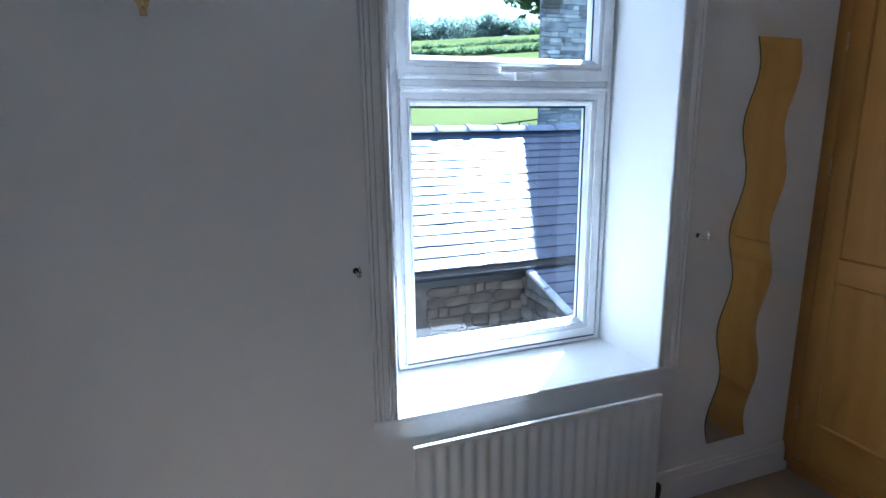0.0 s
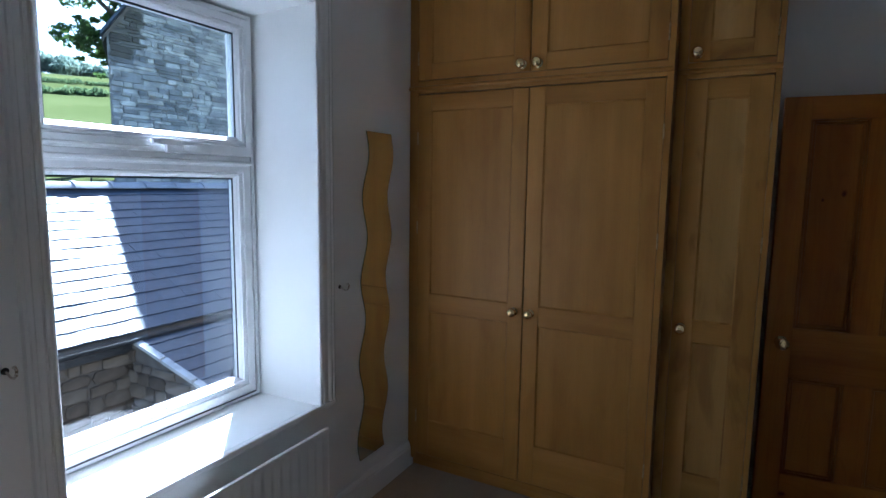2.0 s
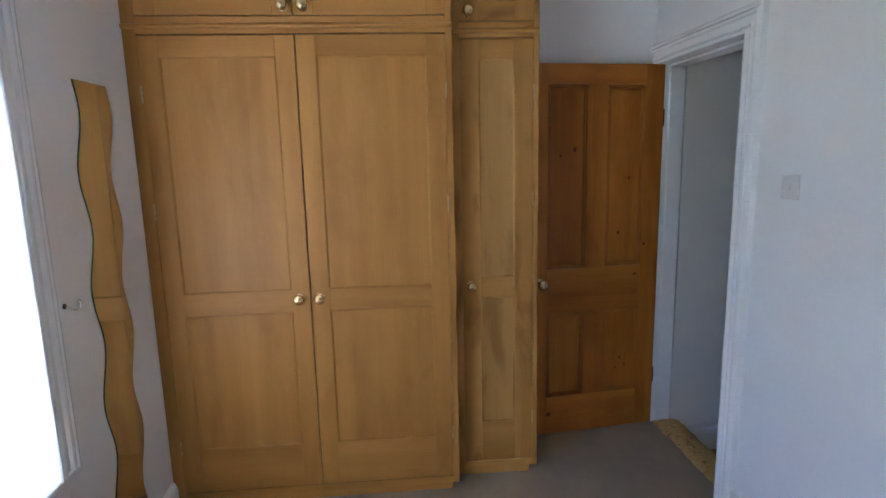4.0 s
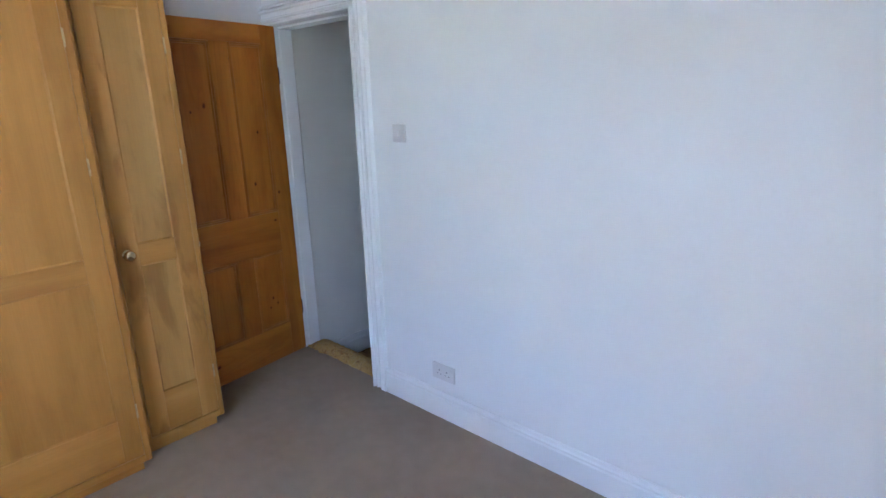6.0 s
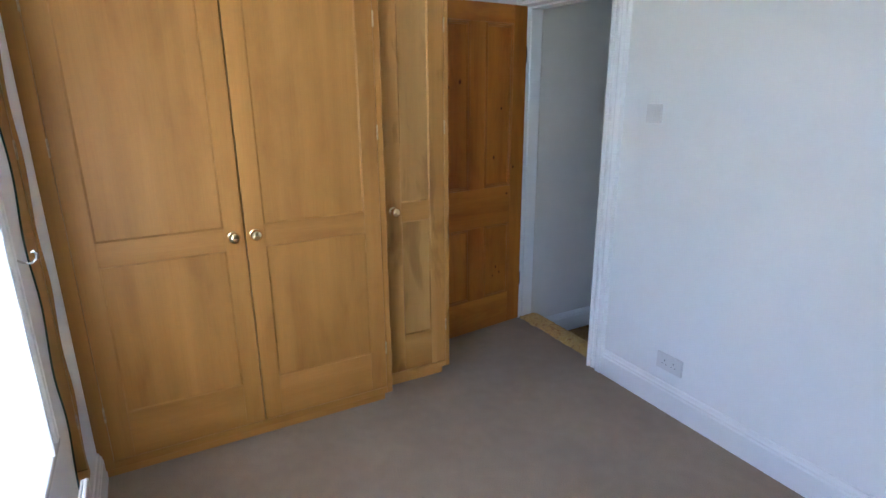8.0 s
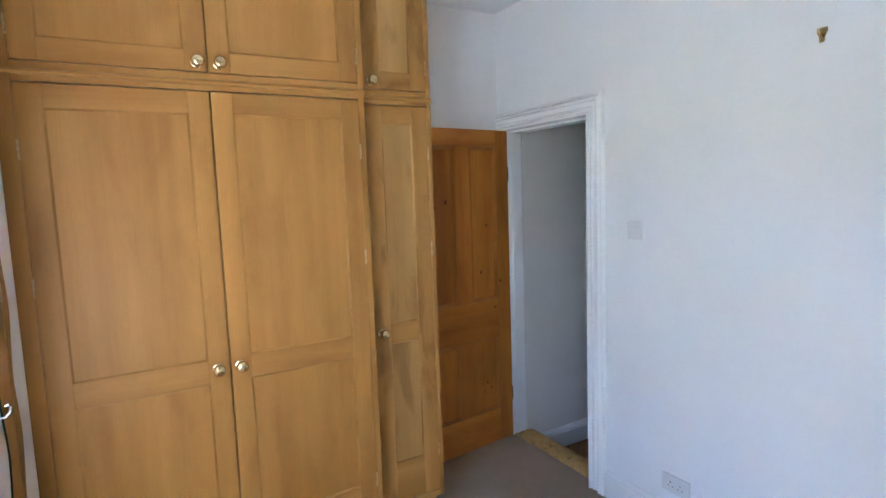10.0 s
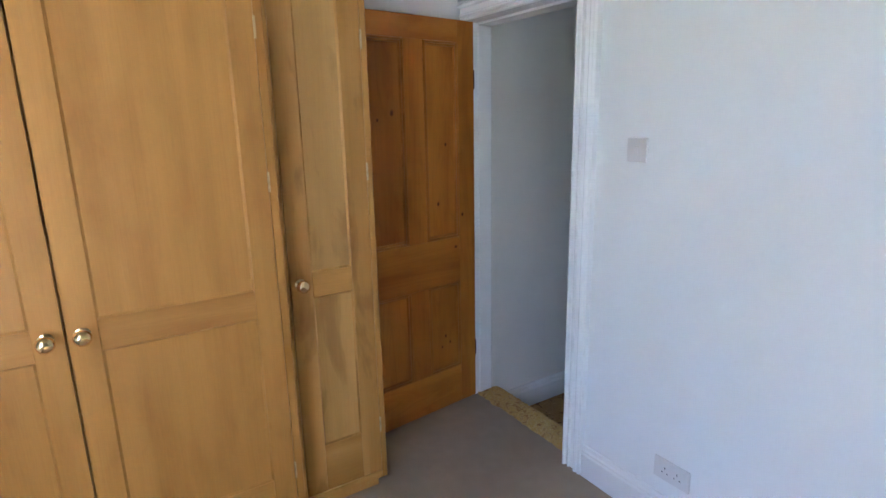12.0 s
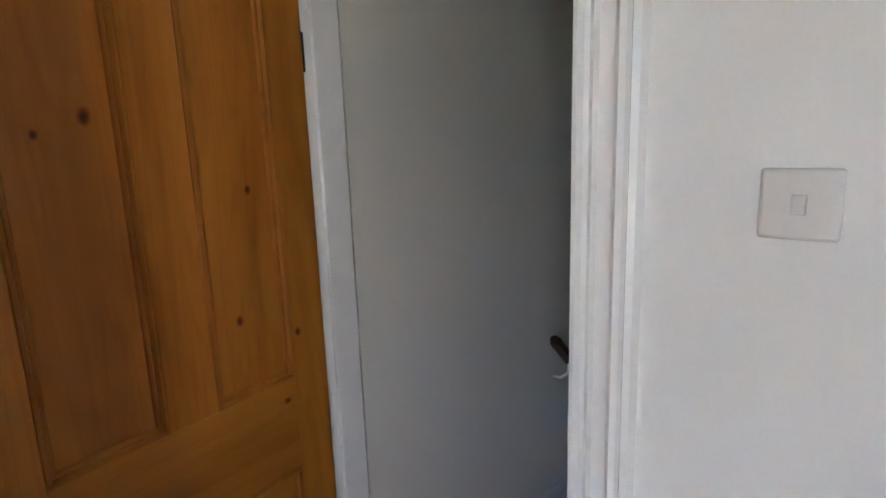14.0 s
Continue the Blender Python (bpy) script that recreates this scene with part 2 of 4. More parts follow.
OAK_V = wood("oak_upright", (0.337, 0.168, 0.033), (0.390, 0.201, 0.042), (0.434, 0.229, 0.054), 2, figure=0.22, grain=0.34, stain=0.76)
OAK_H = wood("oak_level", (0.330, 0.162, 0.031), (0.380, 0.195, 0.041), (0.421, 0.220, 0.052), 1, figure=0.22, grain=0.34, stain=0.76)
# Blotches are the wood's own; framing darker than the panel also holds painted shade.
OAK_STAINED_SHADED_V = wood("weathered_shaded_oak_upright", (0.321, 0.164, 0.031), (0.419, 0.223, 0.052), (0.493, 0.276, 0.076), 2, figure=0.25, grain=0.34, stain=0.55)
OAK_STAINED_SHADED_H = wood("weathered_shaded_oak_level", (0.311, 0.156, 0.030), (0.407, 0.216, 0.049), (0.480, 0.269, 0.070), 1, figure=0.25, grain=0.34, stain=0.55)
OAK_PALE = wood("pale_oak_panel", (0.364, 0.206, 0.054), (0.429, 0.249, 0.069), (0.486, 0.291, 0.091), 2, figure=0.25, grain=0.34, stain=0.62)
PINE_KNOTS = (((0, 0.486, 1.545), 0.019), ((0, 0.565, 1.515), 0.011), ((0, 0.178, 1.393), 0.013), ((0, 0.232, 1.105), 0.015), ((0, 0.085, 1.037), 0.015),
              ((0, 0.20, 0.40), 0.013), ((0, 0.17, 0.36), 0.010), ((0, 0.225, 0.345), 0.010), ((0, 0.62, 0.115), 0.022), ((0, 0.13, 0.875), 0.014), ((0, 0.43, 0.46), 0.013), ((0, 0.31, 1.78), 0.012))
PINE_V = wood("pine_upright", (0.368, 0.132, 0.013), (0.455, 0.178, 0.019), (0.517, 0.217, 0.028), 2, rough=0.38, figure=0.8, knots=PINE_KNOTS, coat=0.03, grain=0.35)
PINE_H = wood("pine_level", (0.357, 0.129, 0.012), (0.445, 0.172, 0.018), (0.507, 0.211, 0.026), 1, rough=0.38, figure=0.8, knots=PINE_KNOTS, coat=0.03, grain=0.35)
# Darker copy of the door pine; shade of the groove edges is in the colour.
PINE_M = wood("pine_moulding_shaded", (0.321, 0.113, 0.011), (0.399, 0.151, 0.017), (0.455, 0.184, 0.024), 2, rough=0.36, figure=0.8, coat=0.03, grain=0.35)
RAILW = wood("handrail_wood", (0.035, 0.014, 0.006), (0.05, 0.02, 0.008), (0.065, 0.027, 0.011), 1, rough=0.3)
BRASS = metal("polished_brass", (0.82, 0.61, 0.29), 0.10)
HINGE = metal("dull_brass", (0.516, 0.384, 0.214), 0.42)
CHROME = metal("nickel", (0.62, 0.60, 0.56), 0.2)
IRON = metal("black_iron", (0.05, 0.05, 0.055), 0.45)
MIRROR = bpy.data.materials.new("mirror_silver")
MIRROR.use_nodes = True
mb = MIRROR.node_tree.nodes["Principled BSDF"]
mb.inputs["Base Color"].default_value, mb.inputs["Metallic"].default_value, mb.inputs["Roughness"].default_value = (0.79, 0.81, 0.80, 1), 1.0, 0.01
MEDGE = paint("mirror_edge", (0.012, 0.036, 0.030), 0.15, grain=40.0, strength=0.02)
GAP_SHADE = paint("painted_gap_shade", (0.54, 0.53, 0.51), 0.5)
CARPET = carpet("beige_carpet", (0.390, 0.300, 0.206), (0.276, 0.206, 0.139))
GOLD = patterned_carpet("gold_patterned_carpet", (0.56, 0.35, 0.095), (0.62, 0.43, 0.16), (0.40, 0.21, 0.06))
HALLC = patterned_carpet("brown_patterned_carpet", (0.36, 0.205, 0.068), (0.46, 0.30, 0.115), (0.15, 0.065, 0.025))
GLASS = glass_mat()
DARK = paint("black_plastic", (0.03, 0.03, 0.032), 0.4)
SLATE = masonry("stone_slate", ((0.0, (0.049, 0.058, 0.082)), (0.5, (0.058, 0.068, 0.090)), (1.0, (0.071, 0.081, 0.104))), rough=0.5, scale=15.0, relief=0.006, tint=0.4, shine=0.4)
RIDGE = masonry("ridge_tile_clay", ((0.0, (0.26, 0.25, 0.25)), (1.0, (0.36, 0.35, 0.34))), rough=0.8, scale=5.0, relief=0.006)
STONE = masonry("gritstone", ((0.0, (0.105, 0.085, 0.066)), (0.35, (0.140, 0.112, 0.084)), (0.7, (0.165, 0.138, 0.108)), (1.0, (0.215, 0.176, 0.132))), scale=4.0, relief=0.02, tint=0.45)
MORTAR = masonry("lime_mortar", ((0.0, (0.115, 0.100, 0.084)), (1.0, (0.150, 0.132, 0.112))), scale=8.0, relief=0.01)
BARN_MORTAR = masonry("barn_mortar", ((0.0, (0.237, 0.225, 0.206)), (1.0, (0.312, 0.300, 0.275))), scale=8.0, relief=0.01)
GRIT = masonry("weathered_barn_stone", ((0.0, (0.192, 0.182, 0.177)), (0.25, (0.307, 0.294, 0.282)), (0.6, (0.422, 0.403, 0.378)), (0.85, (0.512, 0.474, 0.416)), (1.0, (0.640, 0.602, 0.550))), scale=4.0, relief=0.02, tint=0.35)
DAMP = masonry("damp_barn_stone", ((0.0, (0.085, 0.076, 0.062)), (0.5, (0.135, 0.120, 0.098)), (1.0, (0.20, 0.18, 0.15))), scale=4.0, relief=0.02, tint=0.35)
HOUSE = masonry("house_stone", ((0.0, (0.20, 0.185, 0.165)), (1.0, (0.28, 0.26, 0.235))), scale=5.0, relief=0.015)
YARD = masonry("yard_paving", ((0.0, (0.16, 0.155, 0.145)), (1.0, (0.22, 0.21, 0.20))), scale=2.0, relief=0.01)
COPING = masonry("pale_coping", ((0.0, (0.50, 0.49, 0.46)), (1.0, (0.60, 0.58, 0.55))), scale=7.0, relief=0.006)
MEADOW = foliage("meadow", (0.070, 0.084, 0.030), (0.100, 0.114, 0.046), 0.12, 0.0, False)
HEDGE = foliage("hedge_leaves", (0.075, 0.115, 0.058), (0.14, 0.19, 0.09), 0.5)
LEAF = foliage("tree_leaves", (0.048, 0.090, 0.026), (0.105, 0.150, 0.048), 0.8)
# Paler and bluer than the near leaves: distance haze is painted into the colour.
WOODS = foliage("hazed_distant_woods", (0.15, 0.205, 0.20), (0.27, 0.32, 0.26), 0.15)
BARK = masonry("bark", ((0.0, (0.08, 0.06, 0.045)), (1.0, (0.14, 0.11, 0.085))), scale=9.0, relief=0.02)


# ---- building blocks ----
def box(bm, x0, x1, y0, y1, z0, z1, bev=0.0, seg=1):
    vs = [bm.verts.new((x, y, z)) for z in (z0, z1) for y in (y0, y1) for x in (x0, x1)]
    fs = [bm.faces.new([vs[i] for i in q]) for q in ((0, 2, 3, 1), (4, 5, 7, 6), (0, 1, 5, 4), (2, 6, 7, 3), (0, 4, 6, 2), (1, 3, 7, 5))]
    if bev > 0:
        es = list({e for f in fs for e in f.edges})
        bmesh.ops.bevel(bm, geom=es, offset=bev, segments=seg, affect="EDGES", profile=0.5)
    return bm


def one(*b):
    return box(bmesh.new(), *b)


def loft(bm, rings, closed=True, caps=True):
    """Skins a list of rings of points, each with the same count."""
    made = [[bm.verts.new(p) for p in r] for r in rings]
    n = len(made[0])
    for a, b in zip(made, made[1:]):
        for i in range(n if closed else n - 1):
            bm.faces.new((a[i], a[(i + 1) % n], b[(i + 1) % n], b[i]))
    if caps:
        bm.faces.new(made[0][::-1])
        bm.faces.new(made[-1])
    return bm


def lathe(profile, origin, axis, seg=20):
    """Turns (radius, along) round an axis direction through origin."""
    axis = Vector(axis).normalized()
    u = axis.orthogonal().normalized()
    w = axis.cross(u)
    o = Vector(origin)
    rings = [[o + axis * h + (u * math.cos(2 * math.pi * k / seg) + w * math.sin(2 * math.pi * k / seg)) * max(r, 1e-4) for k in range(seg)] for r, h in profile]
    return loft(bmesh.new(), rings)


def tube(points, radius, seg=10):
    pts = [Vector(p) for p in points]
    rings = []
    for i, p in enumerate(pts):
        d = (pts[min(i + 1, len(pts) - 1)] - pts[max(i - 1, 0)]).normalized()
        u = d.cross(Vector((0.31, 0.17, 0.93))).normalized()
        w = d.cross(u)
        r = radius[i] if isinstance(radius, (list, tuple)) else radius
        rings.append([p + (u * math.cos(2 * math.pi * k / seg) + w * math.sin(2 * math.pi * k / seg)) * r for k in range(seg)])
    return loft(bmesh.new(), rings)


def mesh_of(name, bm, material, smooth=False):
    bmesh.ops.recalc_face_normals(bm, faces=bm.faces)
    me = bpy.data.meshes.new(name)
    bm.to_mesh(me)
    bm.free()
    me.materials.append(material)
    if smooth:
        me.shade_smooth()
        me.set_sharp_from_angle(angle=radians(38))
    return me


def part(name, bm, material, parent=None, label="", smooth=False, at=None):
    ob = new(name, mesh_of(name, bm, material, smooth))
    ob.parent = parent
    if at is not None:
        ob.matrix_basis = at if isinstance(at, Matrix) else Matrix.Translation(at)
    if label:
        ob["label"] = label
    return ob


def thing(name, m, label, category, group="", kind=""):
    e = new(name)
    e.matrix_basis = m if isinstance(m, Matrix) else Matrix.Translation(m)
    e.empty_display_size = 0.1
    return tagged(e, label, category, group, kind)


def structure(name, bm, material, label, category, smooth=False):
    return tagged(part(name, bm, material, None, "", smooth), label, category, "", "structure")


def holed_wall(outer, front, back, y_front, y_back):
    """A wall across y with one splayed opening; rectangles are x0, x1, z0, z1."""
    bm = bmesh.new()
    def ring(r, y):
        return [bm.verts.new(p) for p in ((r[0], y, r[2]), (r[1], y, r[2]), (r[1], y, r[3]), (r[0], y, r[3]))]
    of, ob, hf, hb = ring(outer, y_front), ring(outer, y_back), ring(front, y_front), ring(back, y_back)
    for i in range(4):
        j = (i + 1) % 4
        for q in ((of[i], of[j], hf[j], hf[i]), (ob[i], hb[i], hb[j], ob[j]), (hf[i], hf[j], hb[j], hb[i]), (of[i], ob[i], ob[j], of[j])):
            bm.faces.new(q)
    return bm


# ---- the room ----
WN, WS, WE, WW, CEILZ = 1.85, -0.552, 2.84, -2.05, 2.685
OUTER_S = -0.69
structure("floor", one(WW, WE, -0.615, WN, -0.12, 0.0), CARPET, "beige short-pile fitted carpet over the bedroom floor", "floor")
structure("ceiling", one(WW - 0.15, WE + 0.15, -0.70, 2.245, CEILZ, CEILZ + 0.15), CEIL, "plain white painted plaster bedroom ceiling", "ceiling")
structure("wall_north", holed_wall((WW - 0.15, WE + 0.15, -3.02, CEILZ), (0.505, 1.512, 0.585, 2.275), (0.60, 1.492, 0.60, 2.255), WN, 2.245), WALL,
          "white painted plaster wall with a deep splayed window opening", "wall")
structure("wall_south", holed_wall((WW - 0.15, WE, -3.02, CEILZ), (2.035, 2.815, -0.395, 1.99), (2.035, 2.815, -0.395, 1.99), WS, OUTER_S), WALL,
          "white painted plaster wall with the bedroom doorway", "wall")
structure("wall_east", one(WE, WE + 0.15, OUTER_S, WN, -3.02, CEILZ), WALL, "white painted plaster wall behind wardrobe and open door", "wall")
structure("wall_west", one(WW - 0.15, WW, WS, WN, -3.02, CEILZ), WALL, "plain white painted plaster bedroom end wall", "wall")

SKIRT = ((0.0, 0.0), (0.019, 0.0), (0.019, 0.105), (0.015, 0.113), (0.0155, 0.121), (0.010, 0.128), (0.006, 0.140), (0.0, 0.143))
def skirting(name, a, b, out, label, base=0.0):
    """From a to b along a wall; out is the direction into the room."""
    rings = [[(p[0] + out[0] * d, p[1] + out[1] * d, base + h) for d, h in SKIRT] for p in (a, b)]
    return structure(name, loft(bmesh.new(), rings), GLOSS, label, "skirting board")
skirting("baseboard_north", (WW, WN), (2.275, WN), (0, -1), "white gloss moulded skirting board below the window")
skirting("baseboard_south", (WW, WS), (1.945, WS), (0, 1), "white gloss moulded skirting board beside the doorway")
skirting("baseboard_west", (WW, WS), (WW, WN), (1, 0), "white gloss moulded skirting board on the end wall")

ARCH = ((0.0, 0.0), (0.0, 0.015), (0.004, 0.020), (0.011, 0.020), (0.015, 0.010), (0.023, 0.008), (0.028, 0.015), (0.034, 0.017), (0.038, 0.009), (0.062, 0.009),
        (0.067, 0.018), (0.074, 0.021), (0.082, 0.017), (0.086, 0.011), (0.092, 0.020), (0.102, 0.017), (0.105, 0.0))
def architrave(name, x0, x1, z0, z1, y, out, wl, wr, label, parent=None):
    """Moulded frame round an opening: two uprights and a mitred head, three parts under one trim."""
    trim = thing(name, (0, 0, 0), label, "architrave", kind="structure")
    top = max(wl, wr)
    def ring(place, w):
        return [place(u * w / 0.105, d) for u, d in ARCH]
    def left(z, slope):
        return ring(lambda u, d: (x0 - u, y + out * d, z + (u * slope)), wl)
    def right(z, slope):
        return ring(lambda u, d: (x1 + u, y + out * d, z + (u * slope)), wr)
    if wl > 0:
        part("upright", loft(bmesh.new(), [left(z0, 0), left(z1, top / wl)]), GLOSS, trim)
    if wr > 0:
        part("upright", loft(bmesh.new(), [right(z0, 0), right(z1, top / wr)]), GLOSS, trim)
    hl = [(x0 - u * wl / 0.105, y + out * d, z1 + u * top / 0.105) for u, d in ARCH]
    hr = [(x1 + u * wr / 0.105, y + out * d, z1 + u * top / 0.105) for u, d in ARCH]
    part("head", loft(bmesh.new(), [hl, hr]), GLOSS, trim)
    return trim
architrave("trim_window", 0.505, 1.512, 0.612, 2.275, WN, -1, 0.072, 0.105, "white gloss moulded window architrave with stepped profile")
architrave("trim_door", 2.053, 2.838, 0.0, 1.972, WS, 1.35, 0.105, 0.0, "white gloss moulded door architrave with stepped profile")

# window board
sill = bmesh.new()
box(sill, 0.425, 1.622, 1.832, 1.86, 0.588, 0.614, 0.006, 2)
box(sill, 0.512, 1.505, 1.858, 2.30, 0.588, 0.613)
structure("window_sill", sill, GLOSS, "white gloss painted window board with rounded nosing", "window sill")


def ring_frame(x0, x1, z0, z1, wl, wr, wb, wt_, y0, y1, bev=0.006):
    """A four-sided frame whose faces slope in towards the opening."""
    bm = bmesh.new()
    def r(i, y):
        return [(x0 + wl * i, y, z0 + wb * i), (x1 - wr * i, y, z0 + wb * i), (x1 - wr * i, y, z1 - wt_ * i), (x0 + wl * i, y, z1 - wt_ * i)]
    steps = [(0.0, y1), (0.0, y0 + 0.003), (0.05, y0), (0.50, y0), (0.54, y0 + 0.007), (0.60, y0 + 0.007), (0.64, y0 + 0.003), (0.80, y0 + 0.006), (0.84, y0 + 0.014), (0.90, y0 + 0.017), (1.0, y0 + 0.028), (1.0, y1), (0.0, y1)]
    rings = [[bm.verts.new(p) for p in r(i, y)] for i, y in steps[:-1]]
    rings.append(rings[0])
    for a, b in zip(rings, rings[1:]):
        for i in range(4):
            bm.faces.new((a[i], a[(i + 1) % 4], b[(i + 1) % 4], b[i]))
    return bm


win = thing("window_1", (0, 0, 0), "white plastic casement window with top-hung opening light", "window", kind="structure")
FY = 2.150
part("window_frame", ring_frame(0.60, 1.485, 0.618, 2.25, 0.035, 0.035, 0.035, 0.03, FY + 0.012, FY + 0.085), UPVC, win)
part("transom", one(0.634, 1.452, FY + 0.004, FY + 0.085, 1.626, 1.672, 0.005, 2), UPVC, win)
part("transom_bead", one(0.628, 1.458, FY - 0.006, FY + 0.02, 1.633, 1.650, 0.005, 2), UPVC, win)
sash = part("opening_sash", ring_frame(0.622, 1.462, 1.670, 2.228, 0.058, 0.060, 0.080, 0.058, FY - 0.002, FY + 0.07), UPVC, win)
fixed = part("fixed_light_bead", ring_frame(0.630, 1.456, 0.640, 1.632, 0.044, 0.070, 0.075, 0.050, FY + 0.006, FY + 0.058), UPVC, win)
for owner, x0, x1, z0, z1, y in ((sash, 0.680, 1.402, 1.750, 2.170, FY + 0.026), (fixed, 0.674, 1.386, 0.715, 1.582, FY + 0.034)):
    seal = bmesh.new()
    box(seal, x0, x1, y, y + 0.006, z1 - 0.007, z1 + 0.001)
    box(seal, x0 - 0.001, x0 + 0.002, y, y + 0.006, z0, z1 - 0.007)
    box(seal, x1 - 0.003, x1 + 0.001, y, y + 0.006, z0, z1 - 0.007)
    part("gasket", seal, DARK, owner, "black rubber glazing gasket")
for nm, b in (("upper_pane", (0.676, 1.406, FY + 0.036, FY + 0.042, 1.745, 2.174)), ("lower_pane", (0.670, 1.390, FY + 0.044, FY + 0.050, 0.711, 1.586))):
    pane = part(nm, one(*b), GLASS, win, "clear window pane")
    pane.visible_shadow = False
part("sill_gasket", one(0.632, 1.454, FY + 0.003, FY + 0.011, 0.6365, 0.6405), DARK, win, "black rubber gasket")
handle = bmesh.new()
box(handle, 1.055, 1.125, FY - 0.018, FY + 0.0, 1.668, 1.700, 0.004, 2)
hnd = part("window_handle", handle, UPVC, sash, "white handle base")
lev = loft(bmesh.new(), [[(x, FY - 0.024 + dy, 1.706 + dz * h) for dy, dz in ((-0.006, -1), (0.006, -1), (0.006, 1), (-0.006, 1))] for x, h in ((0.995, 0.008), (1.03, 0.011), (1.08, 0.010), (1.12, 0.007), (1.175, 0.005))])
part("lever", lev, UPVC, sash, "white cranked lever")
drip = part("drip_rail", one(0.64, 1.01, FY - 0.004, FY + 0.012, 1.676, 1.690, 0.003, 1), UPVC, win)

# door lining with stops
lining = thing("door_lining", (2.790, WS, 0), "white gloss painted door lining with hinge side and stops", "door frame", kind="structure")
part("jamb", one(0.0, 0.024, -0.138, -0.030, -0.1, 1.972, 0.002), GLOSS, lining)
part("jamb", one(-0.755, -0.738, -0.138, -0.001, -0.1, 1.972, 0.002), GLOSS, lining)
part("head", one(-0.738, 0.0, -0.138, -0.001, 1.972, 1.99, 0.001), GLOSS, lining)
part("stop", one(-0.012, 0.0, -0.137, -0.055, 0.0, 1.96, 0.003), GLOSS, lining)
part("stop", one(-0.738, -0.726, -0.138, -0.05, 0.0, 1.96, 0.002), GLOSS, lining)
part("stop", one(-0.726, -0.012, -0.138, -0.05, 1.96, 1.972, 0.002), GLOSS, lining)
part("strike_plate", one(-0.7385, -0.7365, -0.045, -0.015, 0.93, 1.06), BRASS, lining, "small brass strike plate")

# ---- hall beyond the doorway, one step down ----
HZ, HX = -0.186, 2.786
def shaggy_step():
    """Carpet rolled over the step: a rounded nose with a frayed, uneven front edge and lumpy pile."""
    section = ((-0.598, 0.001), (-0.606, 0.007), (-0.622, 0.012), (-0.650, 0.014), (-0.690, 0.012), (-0.728, 0.008), (-0.752, -0.004), (-0.766, -0.024), (-0.770, -0.060), (-0.770, HZ), (-0.630, HZ), (-0.616, -0.02))
    rings = []
    for k in range(75):
        x = 2.037 + 0.7765 * k / 74
        ring = []
        for i, (y, z) in enumerate(section):
            top = 1.0 if 0 < i < 9 else 0.0
            fray = 0.010 * noise.noise(Vector((x * 38, 3.1, 0.4))) + 0.008 * noise.noise(Vector((x * 11, 1.7, 0.2))) if i < 3 else 0.0
            ring.append((x, y + fray + 0.004 * top * noise.noise(Vector((x * 60, i * 0.9, 5.0))), z + 0.005 * top * noise.noise(Vector((x * 45, i * 0.7, 9.0)))))
        rings.append(ring)
    return loft(bmesh.new(), rings)
structure("floor_threshold", shaggy_step(), GOLD, "gold patterned shaggy carpet over the doorway step", "step", True)
structure("floor_hall", one(0.9, HX + 0.2, -1.80, -0.70, HZ - 0.15, HZ), HALLC, "brown and gold patterned hall carpet", "floor")
for k in range(4):
    structure("stair_step", one(0.9, HX + 0.2, -1.80 - 0.25 * (k + 1), -1.80 - 0.25 * k, HZ - 0.8, HZ - 0.185 * (k + 1), 0.008, 2), HALLC, "carpeted stair tread leading down from the hall", "stair")
structure("wall_hall_side", one(HX, HX + 0.18, -3.0, OUTER_S - 0.007, -3.02, 2.45), HALLW, "cream painted plaster hall wall", "wall")
structure("wall_hall_end", one(0.9, HX, -3.15, -2.95, -3.02, 2.45), HALLW, "cream painted plaster wall closing the hall", "wall")
structure("wall_hall_west", one(0.75, 0.9, -3.0, OUTER_S - 0.001, -3.02, 2.45), HALLW, "cream painted plaster hall side wall", "wall")
structure("ceiling_hall", one(0.75, HX + 0.18, -3.15, OUTER_S - 0.001, 2.45, 2.55), CEIL, "white painted hall ceiling", "ceiling")
skirting("baseboard_hall", (HX, OUTER_S - 0.09), (HX, -1.80), (-1, 0), "white gloss moulded hall skirting board", HZ)
rail = thing("handrail", (2.71, -1.61, 0.70), "dark polished wooden stair handrail on a white bracket", "handrail")
prof = ((-0.024, -0.018), (0.024, -0.018), (0.028, 0.0), (0.022, 0.02), (0.0, 0.028), (-0.022, 0.02), (-0.028, 0.0))
part("rail", loft(bmesh.new(), [[(u * s, y, z + v * s) for u, v in prof] for y, z, s in ((0.0, 0.0, 0.6), (-0.012, -0.01, 1.0), (-0.5, -0.48, 1.0), (-1.0, -0.97, 1.0))]), RAILW, rail, smooth=True)
part("bracket", tube([(0.0, -0.12, -0.14), (0.0, -0.115, -0.18), (0.03, -0.11, -0.205), (0.064, -0.105, -0.205)], 0.008), GLOSS, rail, "white painted bracket", True)

# ---- wardrobes ----
def knob(parent, x, y, z, size=1.15):
    prof = ((0.0, 0.0), (0.017, 0.0), (0.018, -0.003), (0.010, -0.006), (0.008, -0.014), (0.011, -0.019), (0.018, -0.024), (0.0205, -0.031), (0.019, -0.038), (0.013, -0.043), (0.007, -0.0445), (0.0, -0.045))
    return part("knob", lathe([(r * size, -h * size) for r, h in prof], (x, y, z), (-1, 0, 0)), BRASS, parent, "polished brass knob", True)


